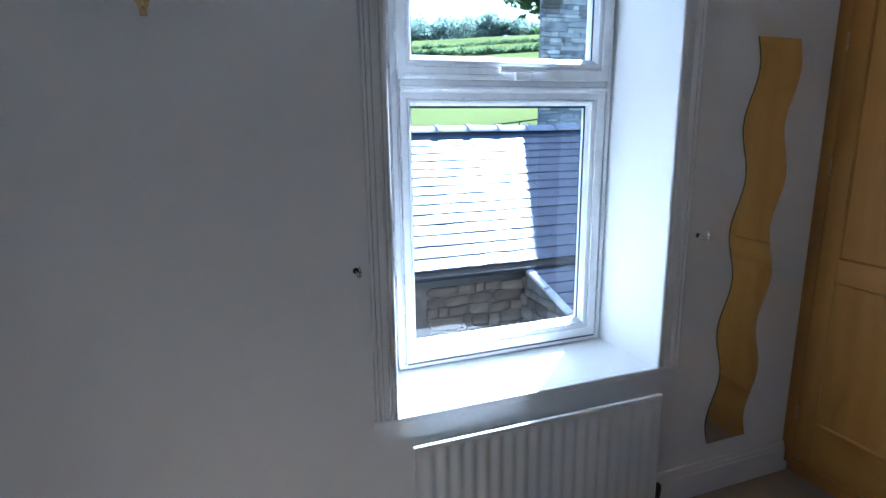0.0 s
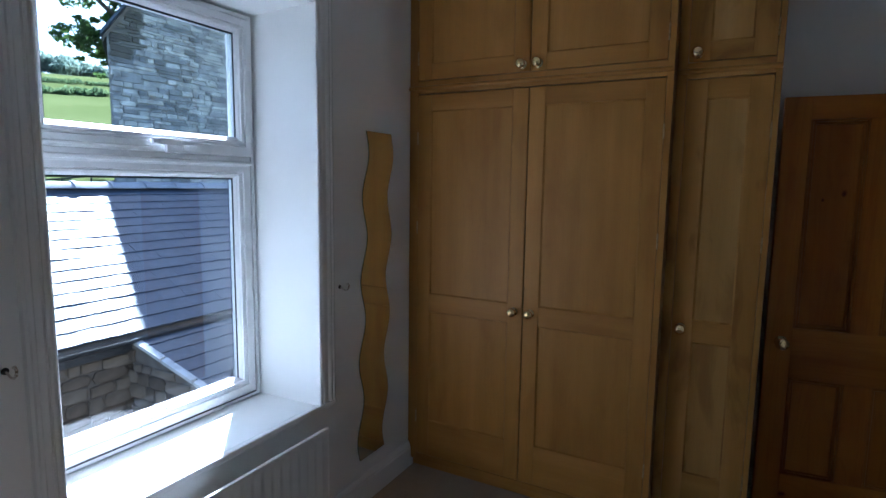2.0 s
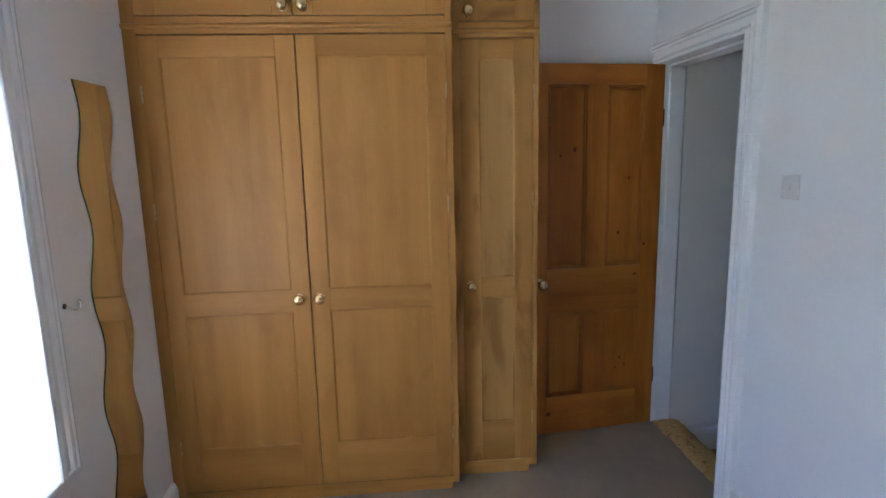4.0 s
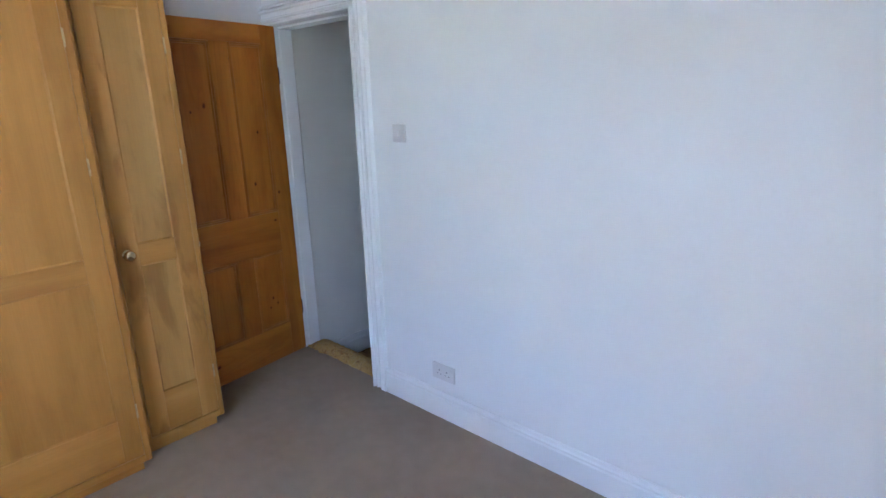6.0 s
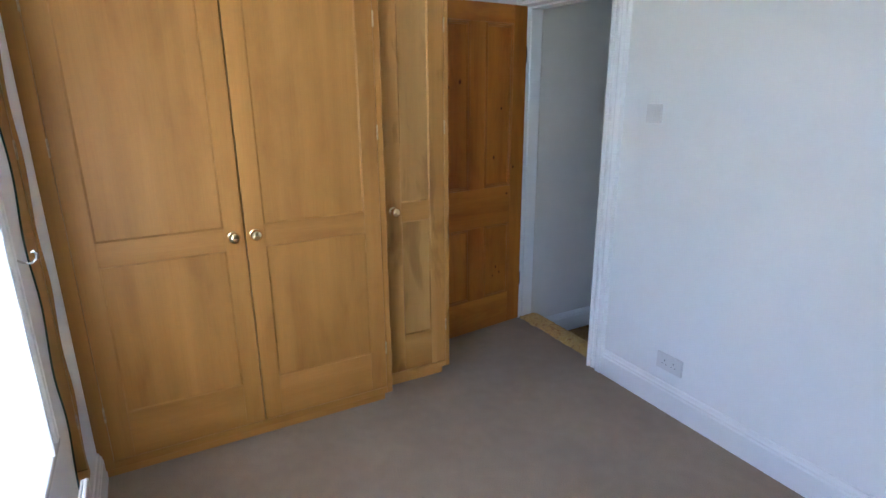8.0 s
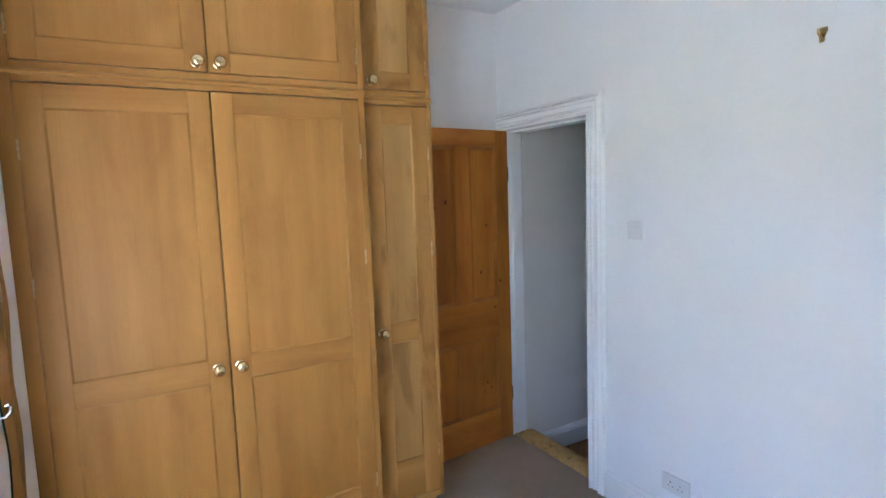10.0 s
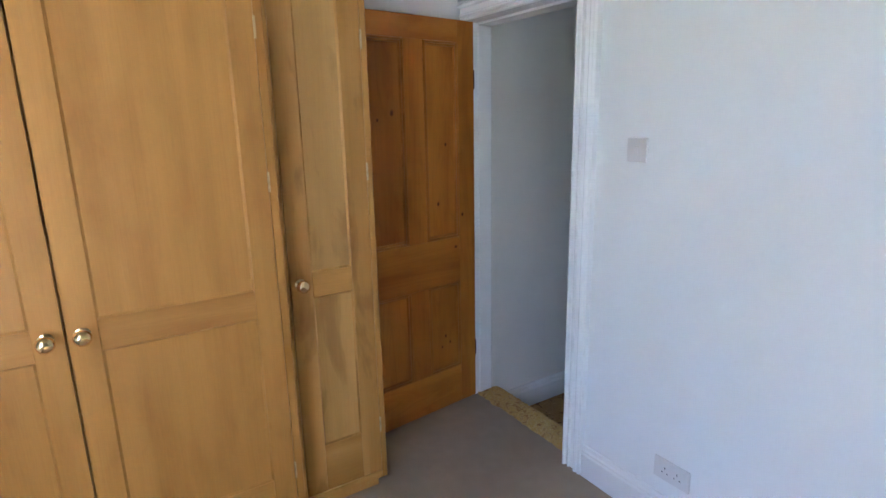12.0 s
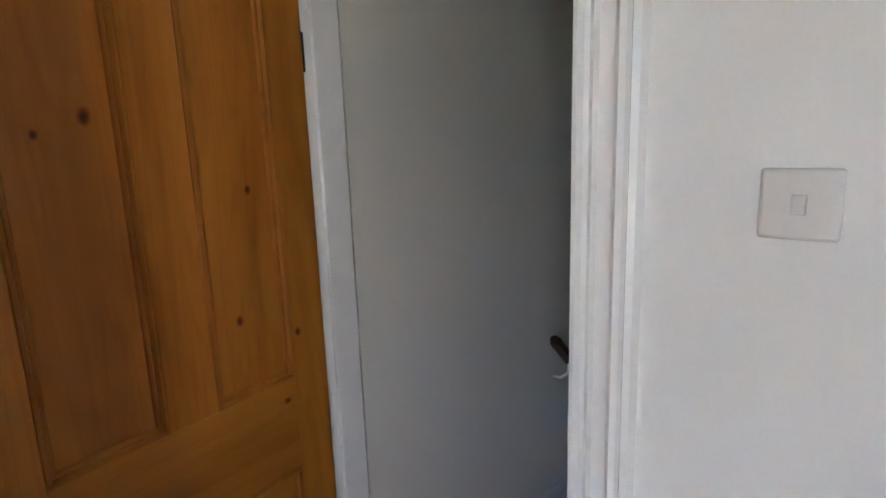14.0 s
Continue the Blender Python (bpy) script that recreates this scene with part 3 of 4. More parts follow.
def panelled_door(owner, y0, y1, z0, z1, rails, stile, knob_at, hinge_y, hinges, name="door", timber=(OAK_V, OAK_H, OAK_V)):
    """A framed cupboard door in the plane x = 0, facing -x. rails: (z0, z1) of each level member, lowest first."""
    t = 0.020
    d = part(name, one(0.0, t, y0, y0 + stile, z0, z1, 0.0015), timber[0], owner)
    part("stile", one(0.0, t, y1 - stile, y1, z0, z1, 0.0015), timber[0], d)
    for a, b in rails:
        part("rail", one(0.0005, t, y0 + stile, y1 - stile, a, b, 0.0015), timber[1], d)
    for (_, a), (b, _) in zip(rails, rails[1:]):
        bm = bmesh.new()
        box(bm, 0.0075, 0.016, y0 + stile - 0.004, y1 - stile + 0.004, a - 0.004, b + 0.004)
        part("panel", bm, timber[-1], d)
        s = 0.007
        yy0, yy1 = y0 + stile, y1 - stile
        bead = bmesh.new()
        outer = [(yy0, a), (yy1, a), (yy1, b), (yy0, b)]
        inner = [(yy0 + s, a + s), (yy1 - s, a + s), (yy1 - s, b - s), (yy0 + s, b - s)]
        for i in range(4):
            j = (i + 1) % 4
            loft(bead, [[(0.003, *outer[i]), (0.0080, *outer[i]), (0.0080, *inner[i])], [(0.003, *outer[j]), (0.0080, *outer[j]), (0.0080, *inner[j])]])
        part("bead", bead, timber[0], d)
    knob(d, 0.0, *knob_at)
    for h in hinges:
        leaf = lathe(((0.0, -0.032), (0.0036, -0.032), (0.0036, 0.032), (0.0, 0.032)), (-0.002, hinge_y, h), (0, 0, 1), 10)
        box(leaf, -0.0012, 0.001, hinge_y - 0.0035, hinge_y + 0.0035, h - 0.032, h + 0.032)
        part("hinge", leaf, HINGE, d, "small brass butt hinge")
    return d


def wardrobe(place, width, depth, leaves, label, height, left_stile, right_stile, timber=(OAK_V, OAK_H, OAK_V)):
    """Built-in unit, its front in x = 0 looking to -x, y from 0 to width. leaves: (y0, y1, knob_y, upper_knob_y, hinge_y, stile)."""
    w = thing("built_in_wardrobe", place, label, "wardrobe", "built-in oak wardrobes")
    body = bmesh.new()
    box(body, 0.022, depth, 0.004, 0.022, 0.055, height)
    box(body, 0.022, depth, width - 0.022, width - 0.004, 0.055, height)
    box(body, depth - 0.015, depth, 0.022, width - 0.022, 0.055, height)
    box(body, 0.022, depth - 0.015, 0.022, width - 0.022, 0.055, 0.075)
    box(body, 0.022, depth - 0.015, 0.022, width - 0.022, height - 0.02, height)
    box(body, 0.022, depth - 0.015, 0.022, width - 0.022, 2.05, 2.068)
    part("carcass", body, timber[0], w)
    part("frame_stile", one(0.0, 0.022, 0.0, right_stile, 0.05, height, 0.0015), timber[0], w)
    part("frame_stile", one(0.0, 0.022, width - left_stile, width, 0.05, height, 0.0015), timber[0], w)
    for a, b in ((0.05, 0.082), (2.024, 2.088), (height - 0.06, height)):
        part("frame_rail", one(0.0005, 0.022, right_stile, width - left_stile, a, b, 0.0015), timber[1], w)
    lip = [(-0.010, 2.046), (-0.012, 2.052), (-0.008, 2.060), (0.0, 2.064), (0.0, 2.042), (-0.006, 2.044)]
    part("moulding", loft(bmesh.new(), [[(x, 0.0, z) for x, z in lip], [(x, width, z) for x, z in lip]]), timber[1], w)
    part("plinth", one(0.032, 0.05, 0.03, width - 0.003, 0.0, 0.052), timber[1], w)
    if right_stile > 0:
        part("plinth", one(0.05, depth, 0.03, 0.048, 0.0, 0.052), timber[1], w)
    for y0, y1, ky, uky, hy, st in leaves:
        panelled_door(w, y0, y1, 0.0865, 2.019, ((0.0865, 0.285), (0.893, 0.988), (1.938, 2.019)), st, (ky, 0.953), hy, (0.30, 1.338, 1.80), timber=timber)
        panelled_door(w, y0, y1, 2.092, height - 0.064, ((2.092, 2.168), (height - 0.14, height - 0.064)), st, (uky, 2.124), hy, (2.20, height - 0.17), "upper_door", timber=timber)
    return w


G = 0.0028
W0 = 0.578
wardrobe((2.252, W0, 0), WN - W0, WE - 2.252, ((0.0285, 0.622 - G, 1.161 - W0, 1.159 - W0, 0.027, 0.076), (0.622 + G, 1.2195, 1.246 - W0, 1.237 - W0, 1.221, 0.076)),
         "honey oak built-in wardrobe with panelled double doors", CEILZ, 0.051, 0.027)
N0 = 0.192
wardrobe((2.355, N0, 0), W0 - N0, WE - 2.355, ((0.0245, 0.3445, 0.500 - N0, 0.502 - N0, 0.023, 0.082),),
         "narrow honey oak built-in cupboard with blotchy panelled doors", CEILZ, 0.040, 0.023, (OAK_STAINED_SHADED_V, OAK_STAINED_SHADED_H, OAK_PALE))

# ---- the open pine door ----
DW, DT, DH = 0.742, 0.035, 1.968
door = thing("door_1", Matrix.Translation((2.783, -0.580, 0.006)) @ Matrix.Rotation(radians(6.6), 4, "Z"), "stripped pine four-panel door standing open", "door", kind="structure")
stiles = (0.0, 0.103), (0.312, 0.420), (0.636, DW)
levels = (0.0, 0.212), (0.685, 0.925), (1.868, DH)
for k, (a, b) in enumerate(stiles):
    if k == 1:
        for (_, lo), (hi, _) in zip(levels, levels[1:]):
            part("muntin", one(0.0, DT, a, b, lo, hi, 0.0015), PINE_V, door)
    else:
        part("stile", one(0.0, DT, a, b, 0.0, DH, 0.002), PINE_V, door)
for a, b in levels:
    part("rail", one(0.0006, DT - 0.0006, 0.103, 0.636, a, b, 0.0015), PINE_H, door)
for (_, lo), (hi, _) in zip(levels, levels[1:]):
    for (_, a), (b, _) in zip(stiles, stiles[1:]):
        part("panel", one(0.012, DT - 0.012, a - 0.005, b + 0.005, lo - 0.005, hi + 0.005), PINE_V, door)
        prof = ((0.0, 0.004), (0.002, -0.002), (0.007, -0.004), (0.010, 0.001), (0.011, 0.007), (0.016, 0.004), (0.020, 0.006), (0.022, 0.012))
        bm = bmesh.new()
        ringset = [[(d, a + u, lo + u), (d, b - u, lo + u), (d, b - u, hi - u), (d, a + u, hi - u)] for u, d in prof]
        loft(bm, ringset, caps=False)
        part("moulding", bm, PINE_M, door)
KY, KZ = 0.680, 0.856
rose = ((0.0, 0.0), (0.027, 0.0), (0.028, 0.003), (0.022, 0.007), (0.012, 0.010), (0.010, 0.030), (0.014, 0.036), (0.024, 0.041), (0.028, 0.050), (0.026, 0.059), (0.018, 0.065), (0.010, 0.066), (0.009, 0.064), (0.0, 0.0645))
part("door_knob", lathe(rose, (0.0, KY, KZ), (-1, 0, 0), 24), BRASS, door, "turned brass door knob", True)
for z in (0.285, 1.70):
    part("hinge", one(-0.001, 0.010, -0.006, 0.002, z - 0.045, z + 0.045, 0.002), IRON, door, "dark steel hinge")

# ---- radiator ----
RX0, RX1 = 0.537, 1.487
rad = thing("radiator", ((RX0 + RX1) / 2, 1.797, 0.048), "white enamel panel radiator with vertical ribs under window", "radiator")
HWD = (RX1 - RX0) / 2
ribs = 19
line = []
pitch = (2 * HWD - 0.05) / ribs
line.append((-HWD, 0.0))
for k in range(ribs):
    x = -HWD + 0.025 + k * pitch
    line += [(x + pitch * 0.10, 0.0), (x + pitch * 0.26, -0.010), (x + pitch * 0.62, -0.010), (x + pitch * 0.78, 0.0)]
line.append((HWD, 0.0))
def rib_panel(y, sgn):
    rows = []
    for z, s in ((0.055, 0.0), (0.075, 0.0), (0.095, 1.0), (0.455, 1.0), (0.475, 0.0), (0.493, 0.0)):
        rows.append([(x, y + sgn * d * s, z) for x, d in line])
    return loft(bmesh.new(), rows, closed=False, caps=False)
part("front_panel", rib_panel(-0.026, 1), RADW, rad, smooth=True)
part("back_panel", one(-HWD, HWD, -0.016, -0.012, 0.056, 0.490), RADW, rad)
part("top_seam", one(-HWD, HWD, -0.030, -0.020, 0.478, 0.494, 0.004, 2), RADW, rad)
part("bottom_seam", one(-HWD, HWD, -0.030, -0.020, 0.053, 0.066, 0.004, 2), RADW, rad)
for s in (-1, 1):
    part("side_edge", one(s * HWD - 0.002, s * HWD + 0.002, -0.030, -0.012, 0.056, 0.490, 0.001), RADW, rad)
part("valve", lathe(((0.0, 0.0), (0.010, 0.0), (0.010, 0.03), (0.014, 0.034), (0.017, 0.05), (0.017, 0.085), (0.012, 0.092), (0.0, 0.092)), (HWD + 0.035, 0.002, 0.0), (0, 0, 1)), DARK, rad, "dark radiator valve", True)
part("pipe", tube([(HWD + 0.035, 0.002, -0.047), (HWD + 0.035, 0.002, 0.01)], 0.0075), RADW, rad, smooth=True)
part("tail", tube([(HWD + 0.035, 0.002, 0.045), (HWD - 0.02, 0.002, 0.075)], 0.008), CHROME, rad, smooth=True)
for s in (-0.7, 0.7):
    part("bracket", one(s * HWD - 0.012, s * HWD + 0.012, -0.012, 0.0525, 0.12, 0.44), RADW, rad)

# ---- wavy mirror ----
MZ0, MZ1, MWID, WAVE = 0.222, 1.808, 0.203, 0.395
mir = thing("wavy_mirror", (1.865, WN, MZ0), "tall frameless mirror with wavy sides on the wall", "mirror")
def wave_line(n=96):
    out = []
    for k in range(n + 1):
        h = (MZ1 - MZ0) * k / n
        down = MZ1 - MZ0 - h
        lean = -0.058 * down / (MZ1 - MZ0)
        out.append((lean + 0.022 * (math.cos(2 * math.pi * (down - 0.105) / WAVE) + 0.1), h))
    return out
ln = wave_line()
front = loft(bmesh.new(), [[(x, -0.0062, h), (x + MWID, -0.0062, h)] for x, h in ln], closed=False, caps=False)
part("glass", front, MIRROR, mir)
back = loft(bmesh.new(), [[(x - 0.0004, -0.006, h), (x + MWID + 0.0004, -0.006, h), (x + MWID + 0.0004, -0.0008, h), (x - 0.0004, -0.0008, h)] for x, h in ln])
part("edge", back, MEDGE, mir, "dark green glass edge")

# ---- small wall fittings ----
def tieback(place, turn, label):
    h = thing("curtain_tieback_hook", Matrix.Translation(place) @ Matrix.Rotation(turn, 4, "Z"), label, "hook", "curtain tieback hooks")
    part("rose", lathe(((0.0, 0.0), (0.009, 0.0), (0.0085, 0.003), (0.005, 0.006), (0.0, 0.007)), (0, 0, 0), (0, -1, 0), 14), IRON, h, smooth=True)
    part("arm", tube([(0, -0.004, 0), (0, -0.014, -0.005), (0.001, -0.026, -0.012), (0.002, -0.038, -0.012), (0.003, -0.048, -0.003), (0.003, -0.051, 0.010), (0.002, -0.046, 0.019), (0.001, -0.040, 0.016)],
                     [0.0028, 0.0028, 0.003, 0.0033, 0.0037, 0.004, 0.0035, 0.003]), CHROME, h, smooth=True)
    return h
tieback((0.394, WN, 1.103), 0.0, "small tarnished metal tieback hook on the wall")
tieback((1.668, WN, 1.107), 0.0, "small bright metal tieback hook on the wall")


def wall_hook(place, turn, label):
    h = thing("picture_hook", Matrix.Translation(place) @ Matrix.Rotation(turn, 4, "Z"), label, "hook")
    part("plate", loft(bmesh.new(), [[(-w, y, z), (w, y, z)] + [(w, y - 0.003, z), (-w, y - 0.003, z)] for w, y, z in ((0.016, 0.0, 0.022), (0.018, 0.0, 0.010), (0.009, 0.0, -0.010), (0.008, 0.0, -0.026))]), BRASS, h)
    part("prong", tube([(0, -0.002, 0.004), (0, -0.016, -0.006), (0, -0.022, -0.004), (0, -0.024, 0.006)], 0.003), BRASS, h, smooth=True)
    return h
wall_hook((-0.080, WN, 1.802), 0.0, "small brass curtain hook on the white wall")
wall_hook((0.982, WS, 2.092), math.pi, "small brass picture hook on the white wall")

cb = thing("curtain_bracket", (1.775, WN, 2.425), "small white curtain pole bracket above the window", "bracket")
part("plate", one(-0.022, 0.022, -0.006, 0.0, -0.012, 0.035, 0.003, 2), PLATE, cb)
part("arm", one(-0.030, 0.030, -0.060, -0.006, 0.0, 0.014, 0.004, 2), PLATE, cb)

sw = thing("light_switch", (1.760, WS, 1.402), "square white plastic single light switch on the wall", "light switch")
part("plate", one(-0.043, 0.043, 0.0, 0.0095, -0.043, 0.043, 0.005, 3), PLATE, sw)
# Darker sheet on the plate, painting the shade of the gap round the rocker.
part("rocker_gap_shade", one(-0.0084, 0.0084, 0.009, 0.0098, -0.0124, 0.0124), GAP_SHADE, sw)
part("rocker", loft(bmesh.new(), [[(x, 0.009, z) for x, z in ((-0.0075, -0.0115), (0.0075, -0.0115), (0.0075, 0.0115), (-0.0075, 0.0115))], [(-0.0068, 0.0145, -0.0105), (0.0068, 0.0145, -0.0105), (0.0068, 0.0105, 0.0108), (-0.0068, 0.0105, 0.0108)]]), PLATE, sw)
so = thing("wall_socket", (1.525, WS, 0.250), "white plastic double wall socket above the skirting", "socket")
part("plate", one(-0.0735, 0.0735, 0.0, 0.0095, -0.043, 0.043, 0.005, 3), PLATE, so)
for s in (-1, 1):
    part("switch", one(s * 0.052 - 0.005, s * 0.052 + 0.005, 0.009, 0.0125, 0.012, 0.028, 0.001), PLATE, so)
    pins = bmesh.new()
    box(pins, s * 0.025 - 0.002, s * 0.025 + 0.002, 0.0088, 0.0099, 0.004, 0.012)
    for q in (-1, 1):
        box(pins, s * 0.025 + q * 0.011 - 0.0032, s * 0.025 + q * 0.011 + 0.0032, 0.0088, 0.0099, -0.012, -0.0085)
    part("pin_holes", pins, DARK, so)

# ---- outside ----
GY, GZ, RY, RZ = 5.45, 0.10, 7.75, 1.45


def height_of_ground(x, y):
    d = 0.55 * x + 0.83 * y
    up = -3.0 + 4.2 * max(0.0, min(1.0, (d - 9) / 6)) ** 1.3
    hill = max(0.0, d - 16) * 0.19 - max(0.0, d - 85) * 0.04 - max(0.0, d - 235) * 0.13
    return up + hill + 0.25 * noise.noise(Vector((x * 0.07, y * 0.07, 0)))


gb = bmesh.new()
xs = [-2500, -600, -200, -80, -40] + [-30 + 3 * k for k in range(44)] + [110, 125, 140, 160, 190, 240, 320, 600, 2500]
ys = [-2500, -600, -100, -30, -8, 0, 2.4] + [3 + 1.2 * k for k in range(20)] + [28 + 4 * k for k in range(30)] + [155, 175, 200, 240, 300, 420, 700, 2500]
grid = [[gb.verts.new((x, y, -3.0 if y < 3 else height_of_ground(x, y) if y < 500 else 12.0)) for x in xs] for y in ys]
for a, b in zip(grid, grid[1:]):
    for i in range(len(xs) - 1):
        gb.faces.new((a[i], a[i + 1], b[i + 1], b[i]))
structure("ground", gb, MEADOW, "sunlit green meadow rising to a hill", "ground", True)


# Unseen grey yard, added so the near ground bounces no green light indoors.
structure("yard_paving", one(-20, 2.9, -20, 12.5, -3.05, -2.97), YARD, "unseen grey stone yard, added to keep bounced light neutral", "pavement")


def clumps(bm, count, centre, spread, size, rnd, flat=1.0, floor_z=None):
    """Scatters small bent leaf clumps inside an ellipsoid, thinner towards its rim."""
    for _ in range(count):
        while True:
            p = Vector((rnd.uniform(-1, 1), rnd.uniform(-1, 1), rnd.uniform(-1, 1)))
            if p.length < 1:
                break
        p = Vector((p.x * spread[0], p.y * spread[1], p.z * spread[2])) + Vector(centre)
        s = size * rnd.uniform(0.5, 1.4)
        u = Vector((rnd.gauss(0, 1), rnd.gauss(0, 1), rnd.gauss(0, 1) * flat)).normalized()
        w = u.orthogonal().normalized()
        w.rotate(Matrix.Rotation(rnd.uniform(0, 6.3), 3, u))
        n = u.cross(w)
        a = bm.verts.new(p - u * s)
        b = bm.verts.new(p + w * s * 0.55 + n * s * 0.15)
        c = bm.verts.new(p + u * s)
        d = bm.verts.new(p - w * s * 0.55 + n * s * 0.15)
        bm.faces.new((a, b, c))
        bm.faces.new((a, c, d))
    return bm


# small outbuilding with a stone-slate roof
out = thing("outbuilding", (0, 0, 0), "small stone outbuilding with a stone-slate roof and dark gutter", "building")
rnd = random.Random(4)
roof = part("roof", loft(bmesh.new(), [[(x, GY - 0.05, GZ - 0.06), (x, RY, RZ - 0.045), (x, RY + 0.85, RZ - 0.54), (x, RY + 0.85, RZ - 0.58), (x, RY, RZ - 0.085), (x, GY - 0.05, GZ - 0.10)] for x in (1.3, 7.0)]), MORTAR, out)
COURSES, RAFT = 15, math.hypot(RY - GY, RZ - GZ)
slope = math.atan2(RZ - GZ, RY - GY)
slate_shapes = []
for k in range(6):
    wdt = (0.20, 0.24, 0.27, 0.30, 0.22, 0.26)[k]
    g = random.Random(40 + k)
    edge = [(-wdt / 2 + 0.001, g.uniform(-0.006, 0.006)), (-wdt / 6, g.uniform(-0.008, 0.006)), (wdt / 6, g.uniform(-0.006, 0.008)), (wdt / 2 - 0.001, g.uniform(-0.006, 0.006))]
    ring = edge + [(wdt / 2 - 0.001, 0.24), (-wdt / 2 + 0.001, 0.24)]
    slate_shapes.append((wdt, mesh_of("slate", loft(bmesh.new(), [[(x, y, 0.0) for x, y in ring], [(x, y, 0.020) for x, y in ring]]), SLATE)))
for c in range(COURSES):
    x = 1.35 + (0.12 if c % 2 else 0.0) + rnd.uniform(-0.03, 0.03)
    up = c * RAFT / COURSES - 0.03
    while x < 6.0:
        wdt, me = slate_shapes[rnd.randrange(6)]
        s = new("slate", me)
        s.parent = roof
        along = Vector((x + wdt / 2, GY + up * math.cos(slope), GZ + up * math.sin(slope) - 0.02))
        s.matrix_basis = Matrix.Translation(along) @ Matrix.Rotation(slope - 0.055, 4, "X") @ Matrix.Rotation(rnd.uniform(-0.012, 0.012), 4, "Z") @ Matrix.Translation((0, 0, 0.02 + rnd.uniform(0, 0.004)))
        x += wdt
ridge_me = mesh_of("ridge_tile", loft(bmesh.new(), [[(x, math.sin(a) * r * 1.25, math.cos(a) * r) for a in (-1.25, -0.8, -0.4, 0.0, 0.4, 0.8, 1.25)] + [(x, math.sin(a) * (r - 0.02) * 1.25, math.cos(a) * (r - 0.02)) for a in (1.25, 0.8, 0.4, 0.0, -0.4, -0.8, -1.25)] for x, r in ((0.0, 0.135), (0.06, 0.135), (0.07, 0.120), (0.47, 0.118))]), RIDGE, True)
for k in range(12):
    r = new("ridge_tile", ridge_me)
    r.parent = roof
    r.matrix_basis = Matrix.Translation((1.3 + 0.47 * k, RY, RZ - 0.045 + rnd.uniform(-0.006, 0.006)))
part("gutter", loft(bmesh.new(), [[(x, GY - 0.075 - 0.055 * math.cos(a), GZ - 0.055 - 0.055 * math.sin(a)) for a in (0, 0.6, 1.2, 1.9, 2.5, 3.14)] + [(x, GY - 0.075 - 0.048 * math.cos(a), GZ - 0.055 - 0.048 * math.sin(a)) for a in (3.14, 2.5, 1.9, 1.2, 0.6, 0)] for x in (1.2, 7.0)]), DARK, out, "black plastic gutter")
part("fascia", one(1.3, 7.0, GY - 0.02, GY + 0.02, GZ - 0.20, GZ - 0.06), DARK, out)
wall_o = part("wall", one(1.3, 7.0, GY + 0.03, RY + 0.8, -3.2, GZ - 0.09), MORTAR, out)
part("gable", loft(bmesh.new(), [[(x, GY + 0.03, GZ - 0.09), (x, RY, RZ - 0.09), (x, RY + 0.8, RZ - 0.56)] for x in (1.32, 1.5)]), STONE, out)


def stone_shapes(material, count, seed, wmin, wmax, hmin, hmax, depth):
    g = random.Random(seed)
    made = []
    for _ in range(count):
        w, h = g.uniform(wmin, wmax), g.uniform(hmin, hmax)
        j = lambda: g.uniform(-0.13, 0.13)
        f = [(u * w / 2 * (1 + j()), v * h / 2 * (1 + j())) for u, v in ((-0.92, -0.85), (-0.1, -1.0), (0.9, -0.9), (1.0, 0.1), (0.88, 0.88), (0.1, 1.0), (-0.9, 0.86), (-1.0, -0.1))]
        rings = [[(x, 0.02, z) for x, z in f], [(x, -depth * 0.5, z) for x, z in f], [(x * 0.86, -depth * g.uniform(0.8, 1.1), z * 0.78) for x, z in f]]
        made.append((w, h, mesh_of("stone", loft(bmesh.new(), rings), material)))
    return made


def lay_stones(owner, shapes, x0, x1, z0, z1, y, course, seed, top=None, limit=300, joint=0.004, keep=None):
    """Coursed rubble on a wall facing -y; each stone an object up to a limit, the rest one joined part."""
    g = random.Random(seed)
    z, laid, verts, faces = z0, 0, [], []
    while z < z1:
        hh = course * g.uniform(0.65, 1.4)
        x = x0 + g.uniform(-0.01, 0.02)
        while x < x1:
            w, h, me = shapes[g.randrange(len(shapes))]
            sx = g.uniform(0.6, 1.35)
            m = Matrix.Translation((x + w * sx / 2, y - g.uniform(0, 0.012), z + hh / 2 + g.uniform(-0.1, 0.1) * hh)) @ Matrix.Rotation(g.uniform(-0.05, 0.05), 4, "Y") @ Matrix.Diagonal((sx, 1, hh / h * g.uniform(0.9, 1.08), 1))
            if (top is None or z + hh < top(x + w * sx / 2)) and (keep is None or keep(x + w * sx / 2, z)):
                if laid < limit:
                    s = new("stone", me)
                    s.parent = owner
                    s.matrix_basis = m
                else:
                    n = len(verts)
                    verts += [m @ v.co for v in me.vertices]
                    faces += [[n + i for i in f.vertices] for f in me.polygons]
                laid += 1
            x += w * sx + joint
        z += hh
    if verts:
        me = bpy.data.meshes.new("stonework")
        me.from_pydata(verts, [], faces)
        me.materials.append(shapes[0][2].materials[0])
        rest = new("stonework", me)
        rest.parent = owner
        rest["kind"] = "stuff"
    return laid


big_stones = stone_shapes(STONE, 9, 11, 0.12, 0.36, 0.08, 0.13, 0.022)
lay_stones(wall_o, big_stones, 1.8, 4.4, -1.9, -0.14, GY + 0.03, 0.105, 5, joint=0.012)

